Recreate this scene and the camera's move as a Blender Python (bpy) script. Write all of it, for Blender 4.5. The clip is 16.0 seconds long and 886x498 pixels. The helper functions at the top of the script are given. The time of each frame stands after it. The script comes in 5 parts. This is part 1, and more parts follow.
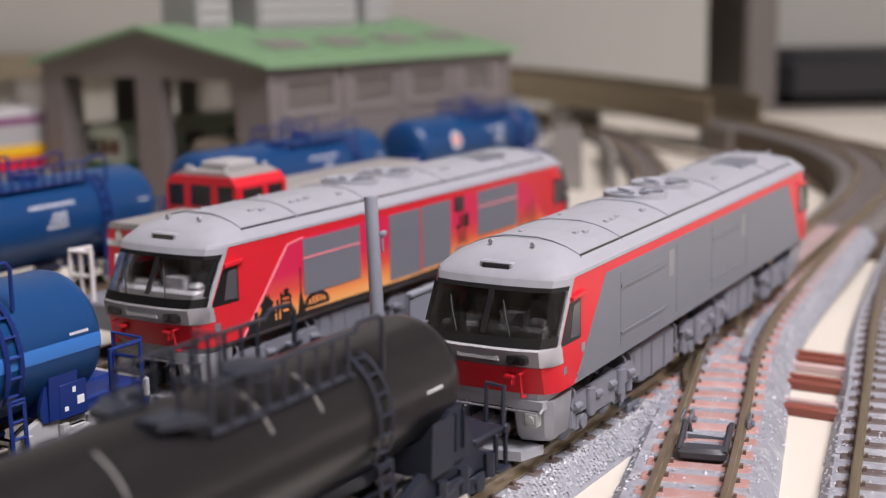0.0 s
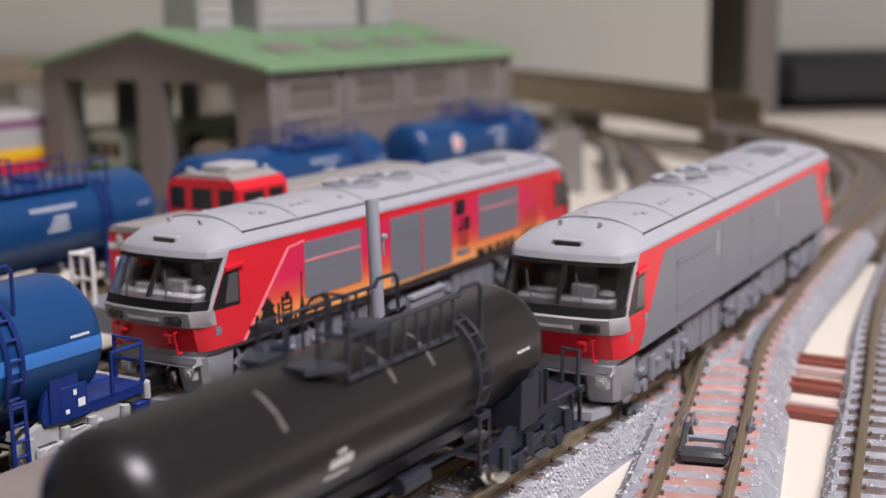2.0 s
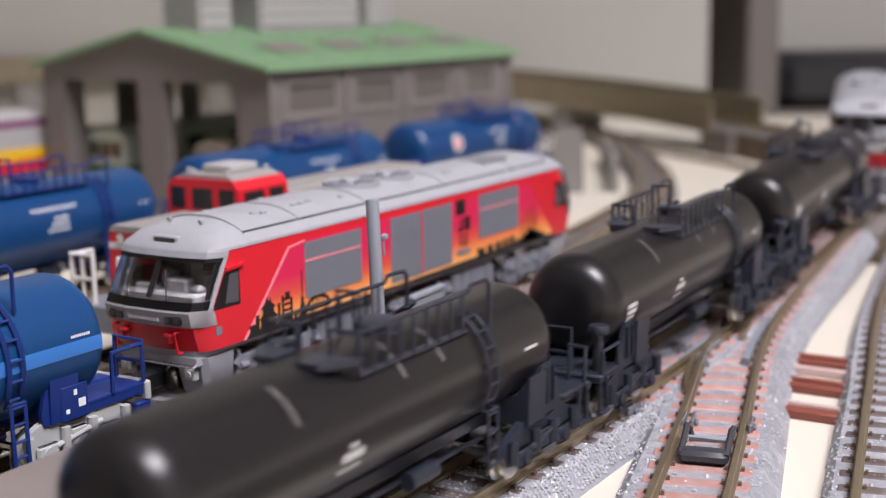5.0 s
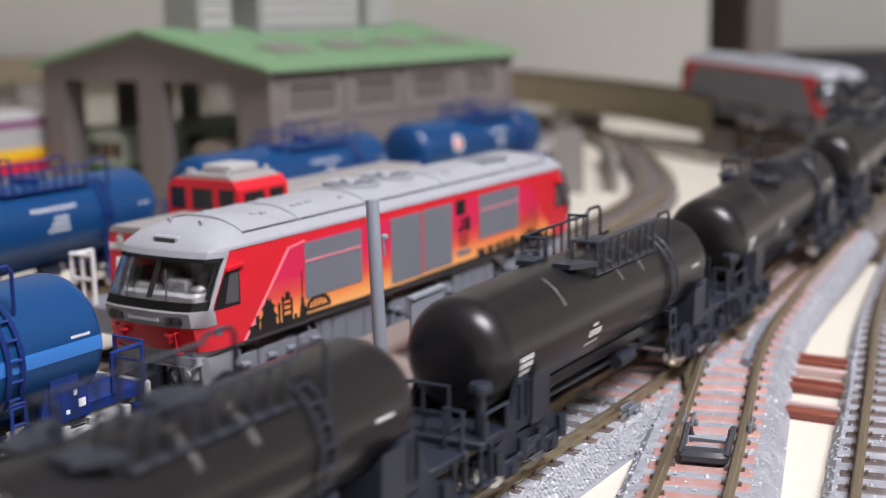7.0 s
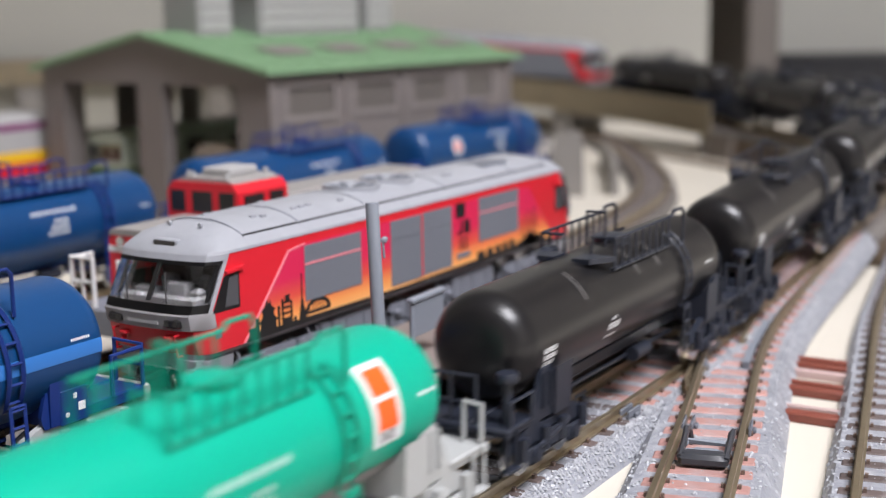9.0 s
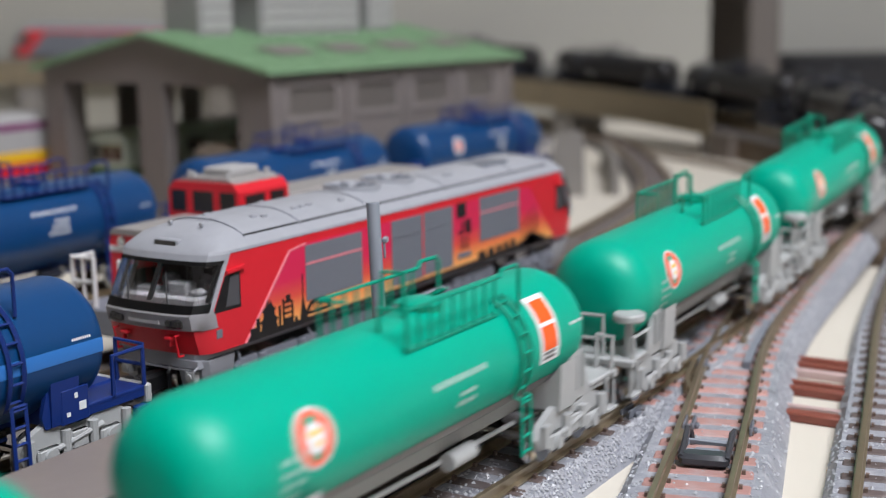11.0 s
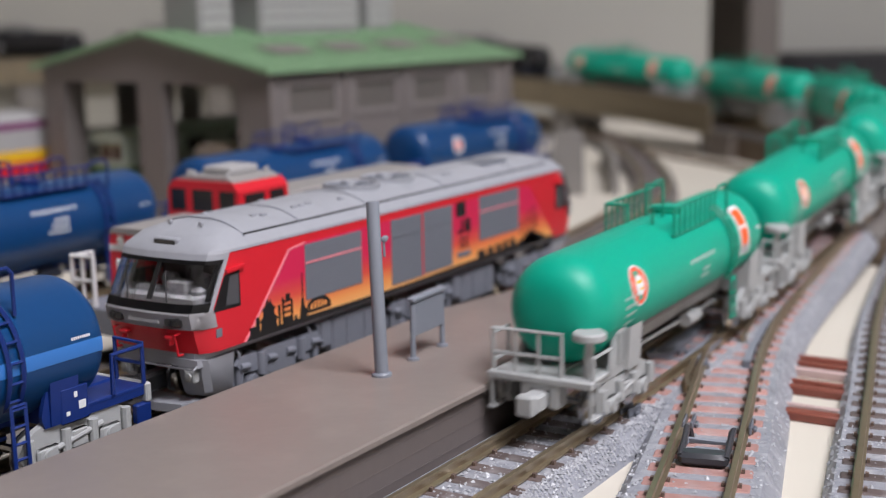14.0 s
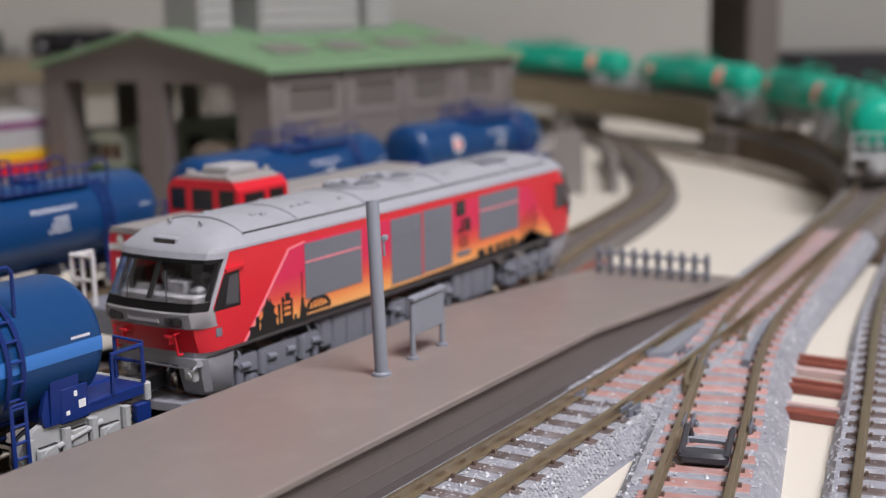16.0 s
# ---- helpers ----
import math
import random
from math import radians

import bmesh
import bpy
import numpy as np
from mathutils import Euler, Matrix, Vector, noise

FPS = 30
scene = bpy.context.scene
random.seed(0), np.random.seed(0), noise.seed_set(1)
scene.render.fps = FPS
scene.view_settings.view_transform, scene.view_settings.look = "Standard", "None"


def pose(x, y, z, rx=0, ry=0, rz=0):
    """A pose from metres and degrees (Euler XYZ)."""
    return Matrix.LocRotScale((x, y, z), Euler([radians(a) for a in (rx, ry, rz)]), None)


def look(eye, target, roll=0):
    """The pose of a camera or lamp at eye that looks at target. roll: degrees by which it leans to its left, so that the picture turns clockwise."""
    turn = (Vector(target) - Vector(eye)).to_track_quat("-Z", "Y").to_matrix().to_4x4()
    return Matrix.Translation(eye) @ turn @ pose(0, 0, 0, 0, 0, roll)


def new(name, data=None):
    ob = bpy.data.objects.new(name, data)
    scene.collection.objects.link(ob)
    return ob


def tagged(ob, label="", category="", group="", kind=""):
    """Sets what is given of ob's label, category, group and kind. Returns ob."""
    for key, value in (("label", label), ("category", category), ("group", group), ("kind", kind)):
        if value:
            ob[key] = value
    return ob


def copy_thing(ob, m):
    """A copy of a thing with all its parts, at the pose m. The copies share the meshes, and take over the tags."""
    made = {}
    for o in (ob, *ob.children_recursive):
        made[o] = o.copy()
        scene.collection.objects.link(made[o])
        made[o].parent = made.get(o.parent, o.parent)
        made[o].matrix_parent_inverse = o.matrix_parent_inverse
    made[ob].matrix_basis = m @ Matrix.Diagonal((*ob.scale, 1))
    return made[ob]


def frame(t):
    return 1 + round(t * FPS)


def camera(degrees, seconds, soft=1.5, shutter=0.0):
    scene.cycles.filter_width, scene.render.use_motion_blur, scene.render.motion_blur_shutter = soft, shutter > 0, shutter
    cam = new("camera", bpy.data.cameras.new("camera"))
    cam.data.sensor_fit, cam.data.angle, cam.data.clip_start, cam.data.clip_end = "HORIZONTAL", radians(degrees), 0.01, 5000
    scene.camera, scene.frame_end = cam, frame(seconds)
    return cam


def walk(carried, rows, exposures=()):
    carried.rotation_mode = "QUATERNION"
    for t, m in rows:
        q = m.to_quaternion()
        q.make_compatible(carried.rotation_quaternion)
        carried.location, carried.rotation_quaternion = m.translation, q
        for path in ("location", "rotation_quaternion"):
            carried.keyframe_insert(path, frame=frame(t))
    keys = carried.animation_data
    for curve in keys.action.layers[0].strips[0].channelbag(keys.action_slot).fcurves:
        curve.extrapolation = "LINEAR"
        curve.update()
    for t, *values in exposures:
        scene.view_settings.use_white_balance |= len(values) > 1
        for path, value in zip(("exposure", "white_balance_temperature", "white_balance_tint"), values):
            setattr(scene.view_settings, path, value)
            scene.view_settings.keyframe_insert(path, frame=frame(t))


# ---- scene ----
# One model millimetre of this plan, in metres
MM = 0.00094

# ---- camera and its path ----
EYE = (-149.72, -148.38, 64.17)
YAW, PITCH, ROLL = 31.583, -10.319, -0.957
FOCAL = 2335.8
cam = camera(37.108, 16.0, soft=1.1, shutter=0.4)
cam.data.dof.use_dof = True
cam.data.dof.focus_distance = 0.18
cam.data.dof.aperture_fstop = 21.0

# slight sway of the held camera: seconds, drift to the right, drift down
SWAY = [(0, -2.5, -9), (0.5, -0.5, -7.5), (1, -1.5, -4.7), (1.5, 0.3, -3.6), (2, -0.8, -3.6), (2.5, -1.3, -4), (3, -1, -3.6),
        (3.5, -1, -3.6), (4, -0.5, -3.6), (6.5, 0, -3.5), (7, 0, -3), (7.5, 0, -1.5), (8, 0, 0.2), (8.5, 0.9, 1.6), (9, -0.5, 2),
        (11.5, 1.4, 2), (12, 0.7, 3.6), (12.5, 1.3, 2.6), (13, 1.2, 1.5), (13.5, 1, 1), (14, 0.3, 0), (14.5, 1, -1.6), (15, 0, 0),
        (15.5, 0.5, -1.2), (16, 0, -1.4)]


def camera_pose(dx, dy):
    yaw, pitch = radians(YAW) + dx / FOCAL, radians(PITCH) + dy / FOCAL
    eye = Vector(EYE) * MM
    way = Vector((math.cos(yaw) * math.cos(pitch), math.sin(yaw) * math.cos(pitch), math.sin(pitch)))
    return look(eye, eye + way, ROLL)


walk(cam, [(t, camera_pose(dx, dy)) for t, dx, dy in SWAY],
     exposures=[(0, 0.06, 6620, 16), (3, 0.07, 6620, 16), (4, 0.13, 6600, 16), (6.5, 0.25, 6400, 12), (9, 0.25, 6360, 10), (11.5, -0.15, 6240, 8), (13.5, -0.21, 6240, 9), (14, -0.13, 6340, 12), (16, -0.11, 6430, 13)])

# ---- light: a room with ceiling lamps ----
world = bpy.data.worlds.new("room_air")
scene.world = world
world.use_nodes = True
world.node_tree.nodes["Background"].inputs[0].default_value = (0.9, 0.95, 1.0, 1)
world.node_tree.nodes["Background"].inputs[1].default_value = 0.15


def area_lamp(name, eye, target, w, h, power, color):
    data = bpy.data.lights.new(name, "AREA")
    data.shape, data.size, data.size_y, data.energy, data.color = "RECTANGLE", w, h, power, color
    ob = new(name, data)
    ob.matrix_world = look(eye, target)
    return ob


area_lamp("pendant_lamp_light", (-0.14, -0.63, 0.99), (-0.14, -0.63, 0), 0.5, 0.5, 21.5, (0.965, 0.945, 0.995))

# ---- materials ----


def material(name, color, rough=0.5, metal=0.0, vary=0.12, grain=400.0, bump=0.15, stain=None, stain_amount=0.0, random_amount=0.0, spec=0.5, coat=0.0):
    m = bpy.data.materials.new(name)
    m.use_nodes = True
    nt = m.node_tree
    b = nt.nodes["Principled BSDF"]
    b.inputs["Roughness"].default_value = rough
    b.inputs["Metallic"].default_value = metal
    b.inputs["Specular IOR Level"].default_value = spec
    b.inputs["Coat Weight"].default_value = coat
    tc = nt.nodes.new("ShaderNodeTexCoord")
    n1 = nt.nodes.new("ShaderNodeTexNoise")
    n1.inputs["Scale"].default_value = grain
    n1.inputs["Detail"].default_value = 6
    n2 = nt.nodes.new("ShaderNodeTexNoise")
    n2.inputs["Scale"].default_value = grain * 0.12
    n2.inputs["Detail"].default_value = 3
    for n in (n1, n2):
        nt.links.new(tc.outputs["Object"], n.inputs["Vector"])
    mix = nt.nodes.new("ShaderNodeMix")
    mix.data_type = "RGBA"
    c = Vector(color)
    mix.inputs[6].default_value = (*(c * (1 - vary)), 1)
    mix.inputs[7].default_value = (*[min(1, v * (1 + vary)) for v in c], 1)
    add = nt.nodes.new("ShaderNodeMath")
    add.operation = "MULTIPLY_ADD"
    add.inputs[1].default_value = 0.5
    half = nt.nodes.new("ShaderNodeMath")
    half.operation = "MULTIPLY"
    half.inputs[1].default_value = 0.5
    nt.links.new(n1.outputs["Fac"], half.inputs[0])
    nt.links.new(n2.outputs["Fac"], add.inputs[0])
    nt.links.new(half.outputs[0], add.inputs[2])
    nt.links.new(add.outputs[0], mix.inputs[0])
    out = mix.outputs[2]
    if stain:
        ramp = nt.nodes.new("ShaderNodeMapRange")
        ramp.inputs[1].default_value, ramp.inputs[2].default_value = 0.5, 0.7
        ramp.inputs[3].default_value, ramp.inputs[4].default_value = 0, stain_amount
        n3 = nt.nodes.new("ShaderNodeTexNoise")
        n3.inputs["Scale"].default_value = grain * 0.3
        n3.inputs["Detail"].default_value = 8
        nt.links.new(tc.outputs["Object"], n3.inputs["Vector"])
        nt.links.new(n3.outputs["Fac"], ramp.inputs[0])
        mx = nt.nodes.new("ShaderNodeMix")
        mx.data_type = "RGBA"
        mx.inputs[7].default_value = (*stain, 1)
        nt.links.new(ramp.outputs[0], mx.inputs[0])
        nt.links.new(out, mx.inputs[6])
        out = mx.outputs[2]
    if random_amount:
        info = nt.nodes.new("ShaderNodeObjectInfo")
        mr = nt.nodes.new("ShaderNodeMapRange")
        mr.inputs[3].default_value, mr.inputs[4].default_value = 1 - random_amount, 1 + random_amount
        nt.links.new(info.outputs["Random"], mr.inputs[0])
        hsv = nt.nodes.new("ShaderNodeHueSaturation")
        nt.links.new(mr.outputs[0], hsv.inputs["Value"])
        nt.links.new(out, hsv.inputs["Color"])
        out = hsv.outputs[0]
    nt.links.new(out, b.inputs["Base Color"])
    if bump:
        bp = nt.nodes.new("ShaderNodeBump")
        bp.inputs["Strength"].default_value = bump
        bp.inputs["Distance"].default_value = 0.0002
        nt.links.new(n1.outputs["Fac"], bp.inputs["Height"])
        nt.links.new(bp.outputs[0], b.inputs["Normal"])
    return m


def glass(name, tint=(1, 1, 1), rough=0.02):
    m = bpy.data.materials.new(name)
    m.use_nodes = True
    b = m.node_tree.nodes["Principled BSDF"]
    b.inputs["Base Color"].default_value = (*tint, 1)
    b.inputs["Roughness"].default_value = rough
    b.inputs["Transmission Weight"].default_value = 1.0
    b.inputs["IOR"].default_value = 1.14
    return m


RED = material("red_paint", (0.66, 0.018, 0.032), 0.36, vary=0.05, grain=900, bump=0.05)
ROOF_GREY = material("light_grey_plastic", (0.34, 0.35, 0.385), 0.45, vary=0.06, grain=700, bump=0.08, stain=(0.25, 0.26, 0.285), stain_amount=0.3)
PANEL_GREY = material("mid_grey_plastic", (0.162, 0.174, 0.205), 0.45, vary=0.06, grain=800, bump=0.06)
FRAME_GREY = material("underframe_grey_plastic", (0.19, 0.20, 0.235), 0.5, vary=0.15, grain=900, bump=0.2)
CAB_GREY = material("pale_grey_plastic", (0.52, 0.52, 0.54), 0.5, vary=0.05, grain=800, bump=0.05)
BLACK = material("black_plastic", (0.012, 0.012, 0.013), 0.32, vary=0.2, grain=900, bump=0.05)
BLACK_TANK = material("semi_gloss_black_paint", (0.0115, 0.011, 0.0122), 0.30, vary=0.2, grain=500, bump=0.02, spec=0.4)
DARK_FRAME = material("blue_black_plastic", (0.019, 0.023, 0.036), 0.4, vary=0.2, grain=900, bump=0.1)
GREEN = material("emerald_green_paint", (0.0, 0.36, 0.24), 0.43, vary=0.05, grain=600, bump=0.03, spec=0.35)
GREEN_PART = material("green_plastic", (0.0, 0.27, 0.175), 0.4, vary=0.06, grain=800, bump=0.04)
WAGON_GREY = material("wagon_grey_plastic", (0.40, 0.41, 0.41), 0.5, vary=0.08, grain=800, bump=0.1)
BELLY_GREY = material("dull_grey_paint", (0.22, 0.21, 0.205), 0.55, vary=0.1, grain=500, bump=0.08)
BLUE = material("deep_blue_paint", (0.0045, 0.050, 0.165), 0.32, vary=0.06, grain=600, bump=0.03)
BLUE_PART = material("ultramarine_plastic", (0.006, 0.026, 0.16), 0.4, vary=0.08, grain=800, bump=0.05)
LIGHT_BLUE = material("sky_blue_band", (0.04, 0.18, 0.52), 0.35, vary=0.05, grain=600, bump=0.02)
WHITE = material("white_print", (0.75, 0.77, 0.78), 0.5, vary=0.05, grain=900, bump=0)
WHITE_PLASTIC = material("white_plastic", (0.72, 0.72, 0.72), 0.45, vary=0.04, grain=800, bump=0.05)
ORANGE = material("orange_print", (0.85, 0.11, 0.01), 0.45, vary=0.04, grain=900, bump=0)
YELLOW = material("yellow_print", (0.85, 0.5, 0.02), 0.45, vary=0.04, grain=900, bump=0)
PURPLE = material("purple_paint", (0.2, 0.03, 0.14), 0.45, vary=0.04, grain=900, bump=0)
STICKER_RED = material("salmon_red_print", (0.78, 0.12, 0.06), 0.5, vary=0.04, grain=900, bump=0)
FAINT_PRINT = material("faint_pale_print", (0.42, 0.60, 0.54), 0.5, vary=0.08, grain=900, bump=0)
PLATE_GREY = material("dull_plate_grey", (0.25, 0.255, 0.27), 0.5, vary=0.06, grain=800, bump=0.05)
DESK_GREY = material("cab_desk_grey", (0.25, 0.25, 0.26), 0.55, vary=0.06, grain=800, bump=0.05)
PINK = material("pink_line_print", (0.85, 0.25, 0.3), 0.45, vary=0.04, grain=900, bump=0)
CHROME = material("bright_metal", (0.6, 0.6, 0.6), 0.2, metal=1.0, vary=0.1, grain=900, bump=0.05)
RAIL_METAL = material("weathered_nickel_rail", (0.46, 0.38, 0.26), 0.34, metal=0.85, vary=0.2, grain=700, bump=0.1, stain=(0.2, 0.12, 0.06), stain_amount=0.15)
SLEEPER_RED = material("red_brown_painted_sleeper", (0.43, 0.238, 0.212), 0.6, vary=0.2, grain=700, bump=0.3, stain=(0.42, 0.42, 0.44), stain_amount=0.35, random_amount=0.14)
SLEEPER_DARK = material("dark_brown_sleeper", (0.115, 0.088, 0.083), 0.6, vary=0.25, grain=700, bump=0.3, stain=(0.36, 0.35, 0.36), stain_amount=0.4, random_amount=0.2)
BALLAST = material("grey_ballast", (0.28, 0.29, 0.325), 0.5, vary=0.5, grain=1100, bump=1.0, stain=(0.5, 0.5, 0.53), stain_amount=0.55)
BALLAST_FAR = material("brownish_grey_ballast", (0.16, 0.145, 0.135), 0.7, vary=0.4, grain=1100, bump=1.0)
CHIP = material("glinting_ballast_chip", (0.40, 0.41, 0.44), 0.36, vary=0.5, grain=600, bump=0.4)
TABLE = material("cream_white_board", (0.65, 0.605, 0.52), 0.55, vary=0.04, grain=40, bump=0.1, stain=(0.58, 0.53, 0.46), stain_amount=0.4)
PLATFORM_TOP = material("taupe_platform_plastic", (0.228, 0.195, 0.177), 0.42, vary=0.1, grain=350, bump=0.2, stain=(0.27, 0.232, 0.21), stain_amount=0.6)
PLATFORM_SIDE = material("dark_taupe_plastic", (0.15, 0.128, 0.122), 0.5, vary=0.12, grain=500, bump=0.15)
POLE_GREY = material("blue_grey_plastic", (0.23, 0.25, 0.29), 0.42, vary=0.05, grain=700, bump=0.05)
STRIP = material("red_brown_strip", (0.22, 0.06, 0.04), 0.45, vary=0.2, grain=500, bump=0.2)
STRIP_PALE = material("pale_rose_strip", (0.55, 0.4, 0.38), 0.45, vary=0.1, grain=500, bump=0.1)
SHED_WALL = material("warm_grey_shed_wall", (0.195, 0.172, 0.165), 0.6, vary=0.1, grain=300, bump=0.15)
SHED_ROOF = material("sage_green_roof", (0.205, 0.345, 0.195), 0.55, vary=0.08, grain=300, bump=0.15)
SHED_DARK = material("dark_shed_inside", (0.05, 0.045, 0.045), 0.7, vary=0.1, grain=300, bump=0.1)
VENT_GREY = material("pale_vent_grey", (0.40, 0.395, 0.395), 0.55, vary=0.08, grain=300, bump=0.1)
VENT_DARK = material("mid_vent_grey", (0.27, 0.265, 0.265), 0.55, vary=0.08, grain=300, bump=0.1)
VIADUCT = material("olive_brown_viaduct", (0.23, 0.19, 0.125), 0.6, vary=0.15, grain=200, bump=0.15, stain=(0.16, 0.13, 0.09), stain_amount=0.4)
CLIP_BROWN = material("dark_brown_clip", (0.15, 0.105, 0.085), 0.5, vary=0.2, grain=700, bump=0.1)
ABUTMENT = material("brown_grey_concrete", (0.15, 0.125, 0.105), 0.65, vary=0.15, grain=200, bump=0.2)
EARTH = material("dull_brown_embankment", (0.12, 0.085, 0.055), 0.75, vary=0.3, grain=300, bump=0.5, stain=(0.17, 0.13, 0.09), stain_amount=0.5)
CONCRETE = material("pale_concrete_plastic", (0.23, 0.215, 0.2), 0.6, vary=0.12, grain=200, bump=0.15)
WALL_PAINT = material("cream_wall_paint", (0.66, 0.62, 0.56), 0.8, vary=0.03, grain=30, bump=0.1)
BACKDROP = material("grey_cream_board", (0.375, 0.37, 0.335), 0.75, vary=0.04, grain=20, bump=0.1)
CABINET = material("dark_brown_cabinet", (0.13, 0.115, 0.105), 0.5, vary=0.12, grain=30, bump=0.1)
SHELF_DARK = material("near_black_matt", (0.012, 0.012, 0.014), 0.7, vary=0.3, grain=60, bump=0.3)
WOOD = material("brown_wood_floor", (0.25, 0.16, 0.09), 0.5, vary=0.2, grain=25, bump=0.1)
CEILING = material("white_ceiling_paint", (0.78, 0.77, 0.75), 0.8, vary=0.02, grain=30, bump=0.1)
RAMP_GREY = material("dark_grey_plastic", (0.045, 0.047, 0.055), 0.35, vary=0.15, grain=800, bump=0.1)
SHED_FRAME = material("pale_window_frame", (0.255, 0.228, 0.22), 0.5, vary=0.06, grain=300, bump=0.05)
SIDE_GLASS = material("smoky_side_glazing", (0.085, 0.085, 0.092), 0.15, vary=0.1, grain=300, bump=0)
SHED_WINDOW = material("dusty_shed_glazing", (0.165, 0.148, 0.136), 0.35, vary=0.2, grain=300, bump=0.05)
SHED_WINDOW.node_tree.nodes["Principled BSDF"].inputs["Transmission Weight"].default_value = 0.15
CLEAR = glass("clear_plastic_glazing", (0.93, 0.93, 0.93))
CLEAR_PANE = glass("clear_shed_pane", (0.9, 0.88, 0.84), 0.08)
DARK_GLASS = material("dark_window_glazing", (0.025, 0.024, 0.025), 0.12, vary=0.1, grain=300, bump=0)
SEAT = material("dark_cab_inside", (0.06, 0.055, 0.055), 0.6, vary=0.1, grain=500, bump=0.1)
FOLIAGE = material("leaf_green_paint", (0.05, 0.14, 0.03), 0.6, vary=0.2, grain=300, bump=0.1)
PALE_GREEN = material("pale_grey_green_paint", (0.45, 0.52, 0.44), 0.5, vary=0.05, grain=300, bump=0.1)
BEIGE = material("beige_paint", (0.42, 0.36, 0.3), 0.5, vary=0.05, grain=300, bump=0.1)
HOOD_GREY = material("hood_top_grey", (0.30, 0.285, 0.275), 0.55, vary=0.06, grain=500, bump=0.1)


def sunset_material():
    """Livery print: crimson above, turning to orange towards the sill."""
    m = material("sunset_livery_print", (0.6, 0.02, 0.05), 0.38, vary=0.04, grain=900, bump=0.03)
    nt = m.node_tree
    tc = nt.nodes.new("ShaderNodeTexCoord")
    sep = nt.nodes.new("ShaderNodeSeparateXYZ")
    nt.links.new(tc.outputs["Object"], sep.inputs[0])
    mr = nt.nodes.new("ShaderNodeMapRange")
    mr.inputs[1].default_value, mr.inputs[2].default_value = 10.5 * MM, 25 * MM
    nt.links.new(sep.outputs["Z"], mr.inputs[0])
    ramp = nt.nodes.new("ShaderNodeValToRGB")
    els = ramp.color_ramp.elements
    els[0].position, els[0].color = 0.0, (0.9, 0.52, 0.2, 1)
    els[1].position, els[1].color = 0.62, (0.66, 0.02, 0.085, 1)
    e = els.new(0.2)
    e.color = (0.88, 0.33, 0.09, 1)
    e = els.new(0.4)
    e.color = (0.72, 0.085, 0.055, 1)
    nt.links.new(mr.outputs[0], ramp.inputs[0])
    nt.links.new(ramp.outputs[0], nt.nodes["Principled BSDF"].inputs["Base Color"])
    return m


SUNSET = sunset_material()

# ---- mesh helpers (all in model millimetres) ----


def face(bm, pts):
    return bm.faces.new([bm.verts.new(p) for p in pts])


def box(bm, x0, x1, y0, y1, z0, z1, bev=0.0):
    if bev <= 0:
        v = [bm.verts.new((x, y, z)) for z in (z0, z1) for y in (y0, y1) for x in (x0, x1)]
        for f in ((0, 2, 3, 1), (4, 5, 7, 6), (0, 1, 5, 4), (2, 6, 7, 3), (0, 4, 6, 2), (1, 3, 7, 5)):
            bm.faces.new([v[i] for i in f])
        return bm
    b = min(bev, (x1 - x0) * 0.45, (y1 - y0) * 0.45, (z1 - z0) * 0.45)
    rings = []
    for z, i in ((z0, b), (z0 + b, 0), (z1 - b, 0), (z1, b)):
        xa, xb, ya, yb = x0 + i, x1 - i, y0 + i, y1 - i
        c = b
        rings.append([bm.verts.new(p) for p in ((xa + c, ya, z), (xb - c, ya, z), (xb, ya + c, z), (xb, yb - c, z), (xb - c, yb, z), (xa + c, yb, z), (xa, yb - c, z), (xa, ya + c, z))])
    loft(bm, rings, True)
    return bm


def loft(bm, rings, caps=True, closed=True):
    n = len(rings[0])
    for a, b in zip(rings, rings[1:]):
        for i in range(n if closed else n - 1):
            j = (i + 1) % n
            bm.faces.new((a[i], a[j], b[j], b[i]))
    if caps:
        bm.faces.new(list(reversed(rings[0])))
        bm.faces.new(rings[-1])


def rod(bm, p0, p1, r, seg=8, r1=None):
    p0, p1 = Vector(p0), Vector(p1)
    d = (p1 - p0).normalized()
    u = d.orthogonal().normalized()
    w = d.cross(u)
    rings = []
    for p, q in ((p0, r), (p1, r if r1 is None else r1)):
        rings.append([bm.verts.new(p + (u * math.cos(a) + w * math.sin(a)) * q) for a in [2 * math.pi * i / seg for i in range(seg)]])
    loft(bm, rings)
    return bm


def wire(bm, pts, r, seg=6):
    """A bent wire through the points, with mitred bends."""
    pts = [Vector(p) for p in pts]
    dirs = [(b - a).normalized() for a, b in zip(pts, pts[1:])]
    u = dirs[0].orthogonal().normalized()
    rings = []
    for i, p in enumerate(pts):
        d = dirs[0] if i == 0 else dirs[-1] if i == len(pts) - 1 else (dirs[i - 1] + dirs[i]).normalized()
        u = (u - d * u.dot(d)).normalized()
        w = d.cross(u)
        rings.append([bm.verts.new(p + (u * math.cos(a) + w * math.sin(a)) * r) for a in [2 * math.pi * (k + 0.5) / seg for k in range(seg)]])
    loft(bm, rings)
    return bm


def prism(bm, outline, axis, a, b):
    """An outline of (u, v) pushed from a to b: axis 'y' takes (x, z), 'x' takes (y, z), 'z' takes (x, y)."""
    def at3(u, v, w):
        return {"y": (u, w, v), "x": (w, u, v), "z": (u, v, w)}[axis]
    rings = [[bm.verts.new(at3(u, v, w)) for u, v in outline] for w in (a, b)]
    loft(bm, rings)
    return bm


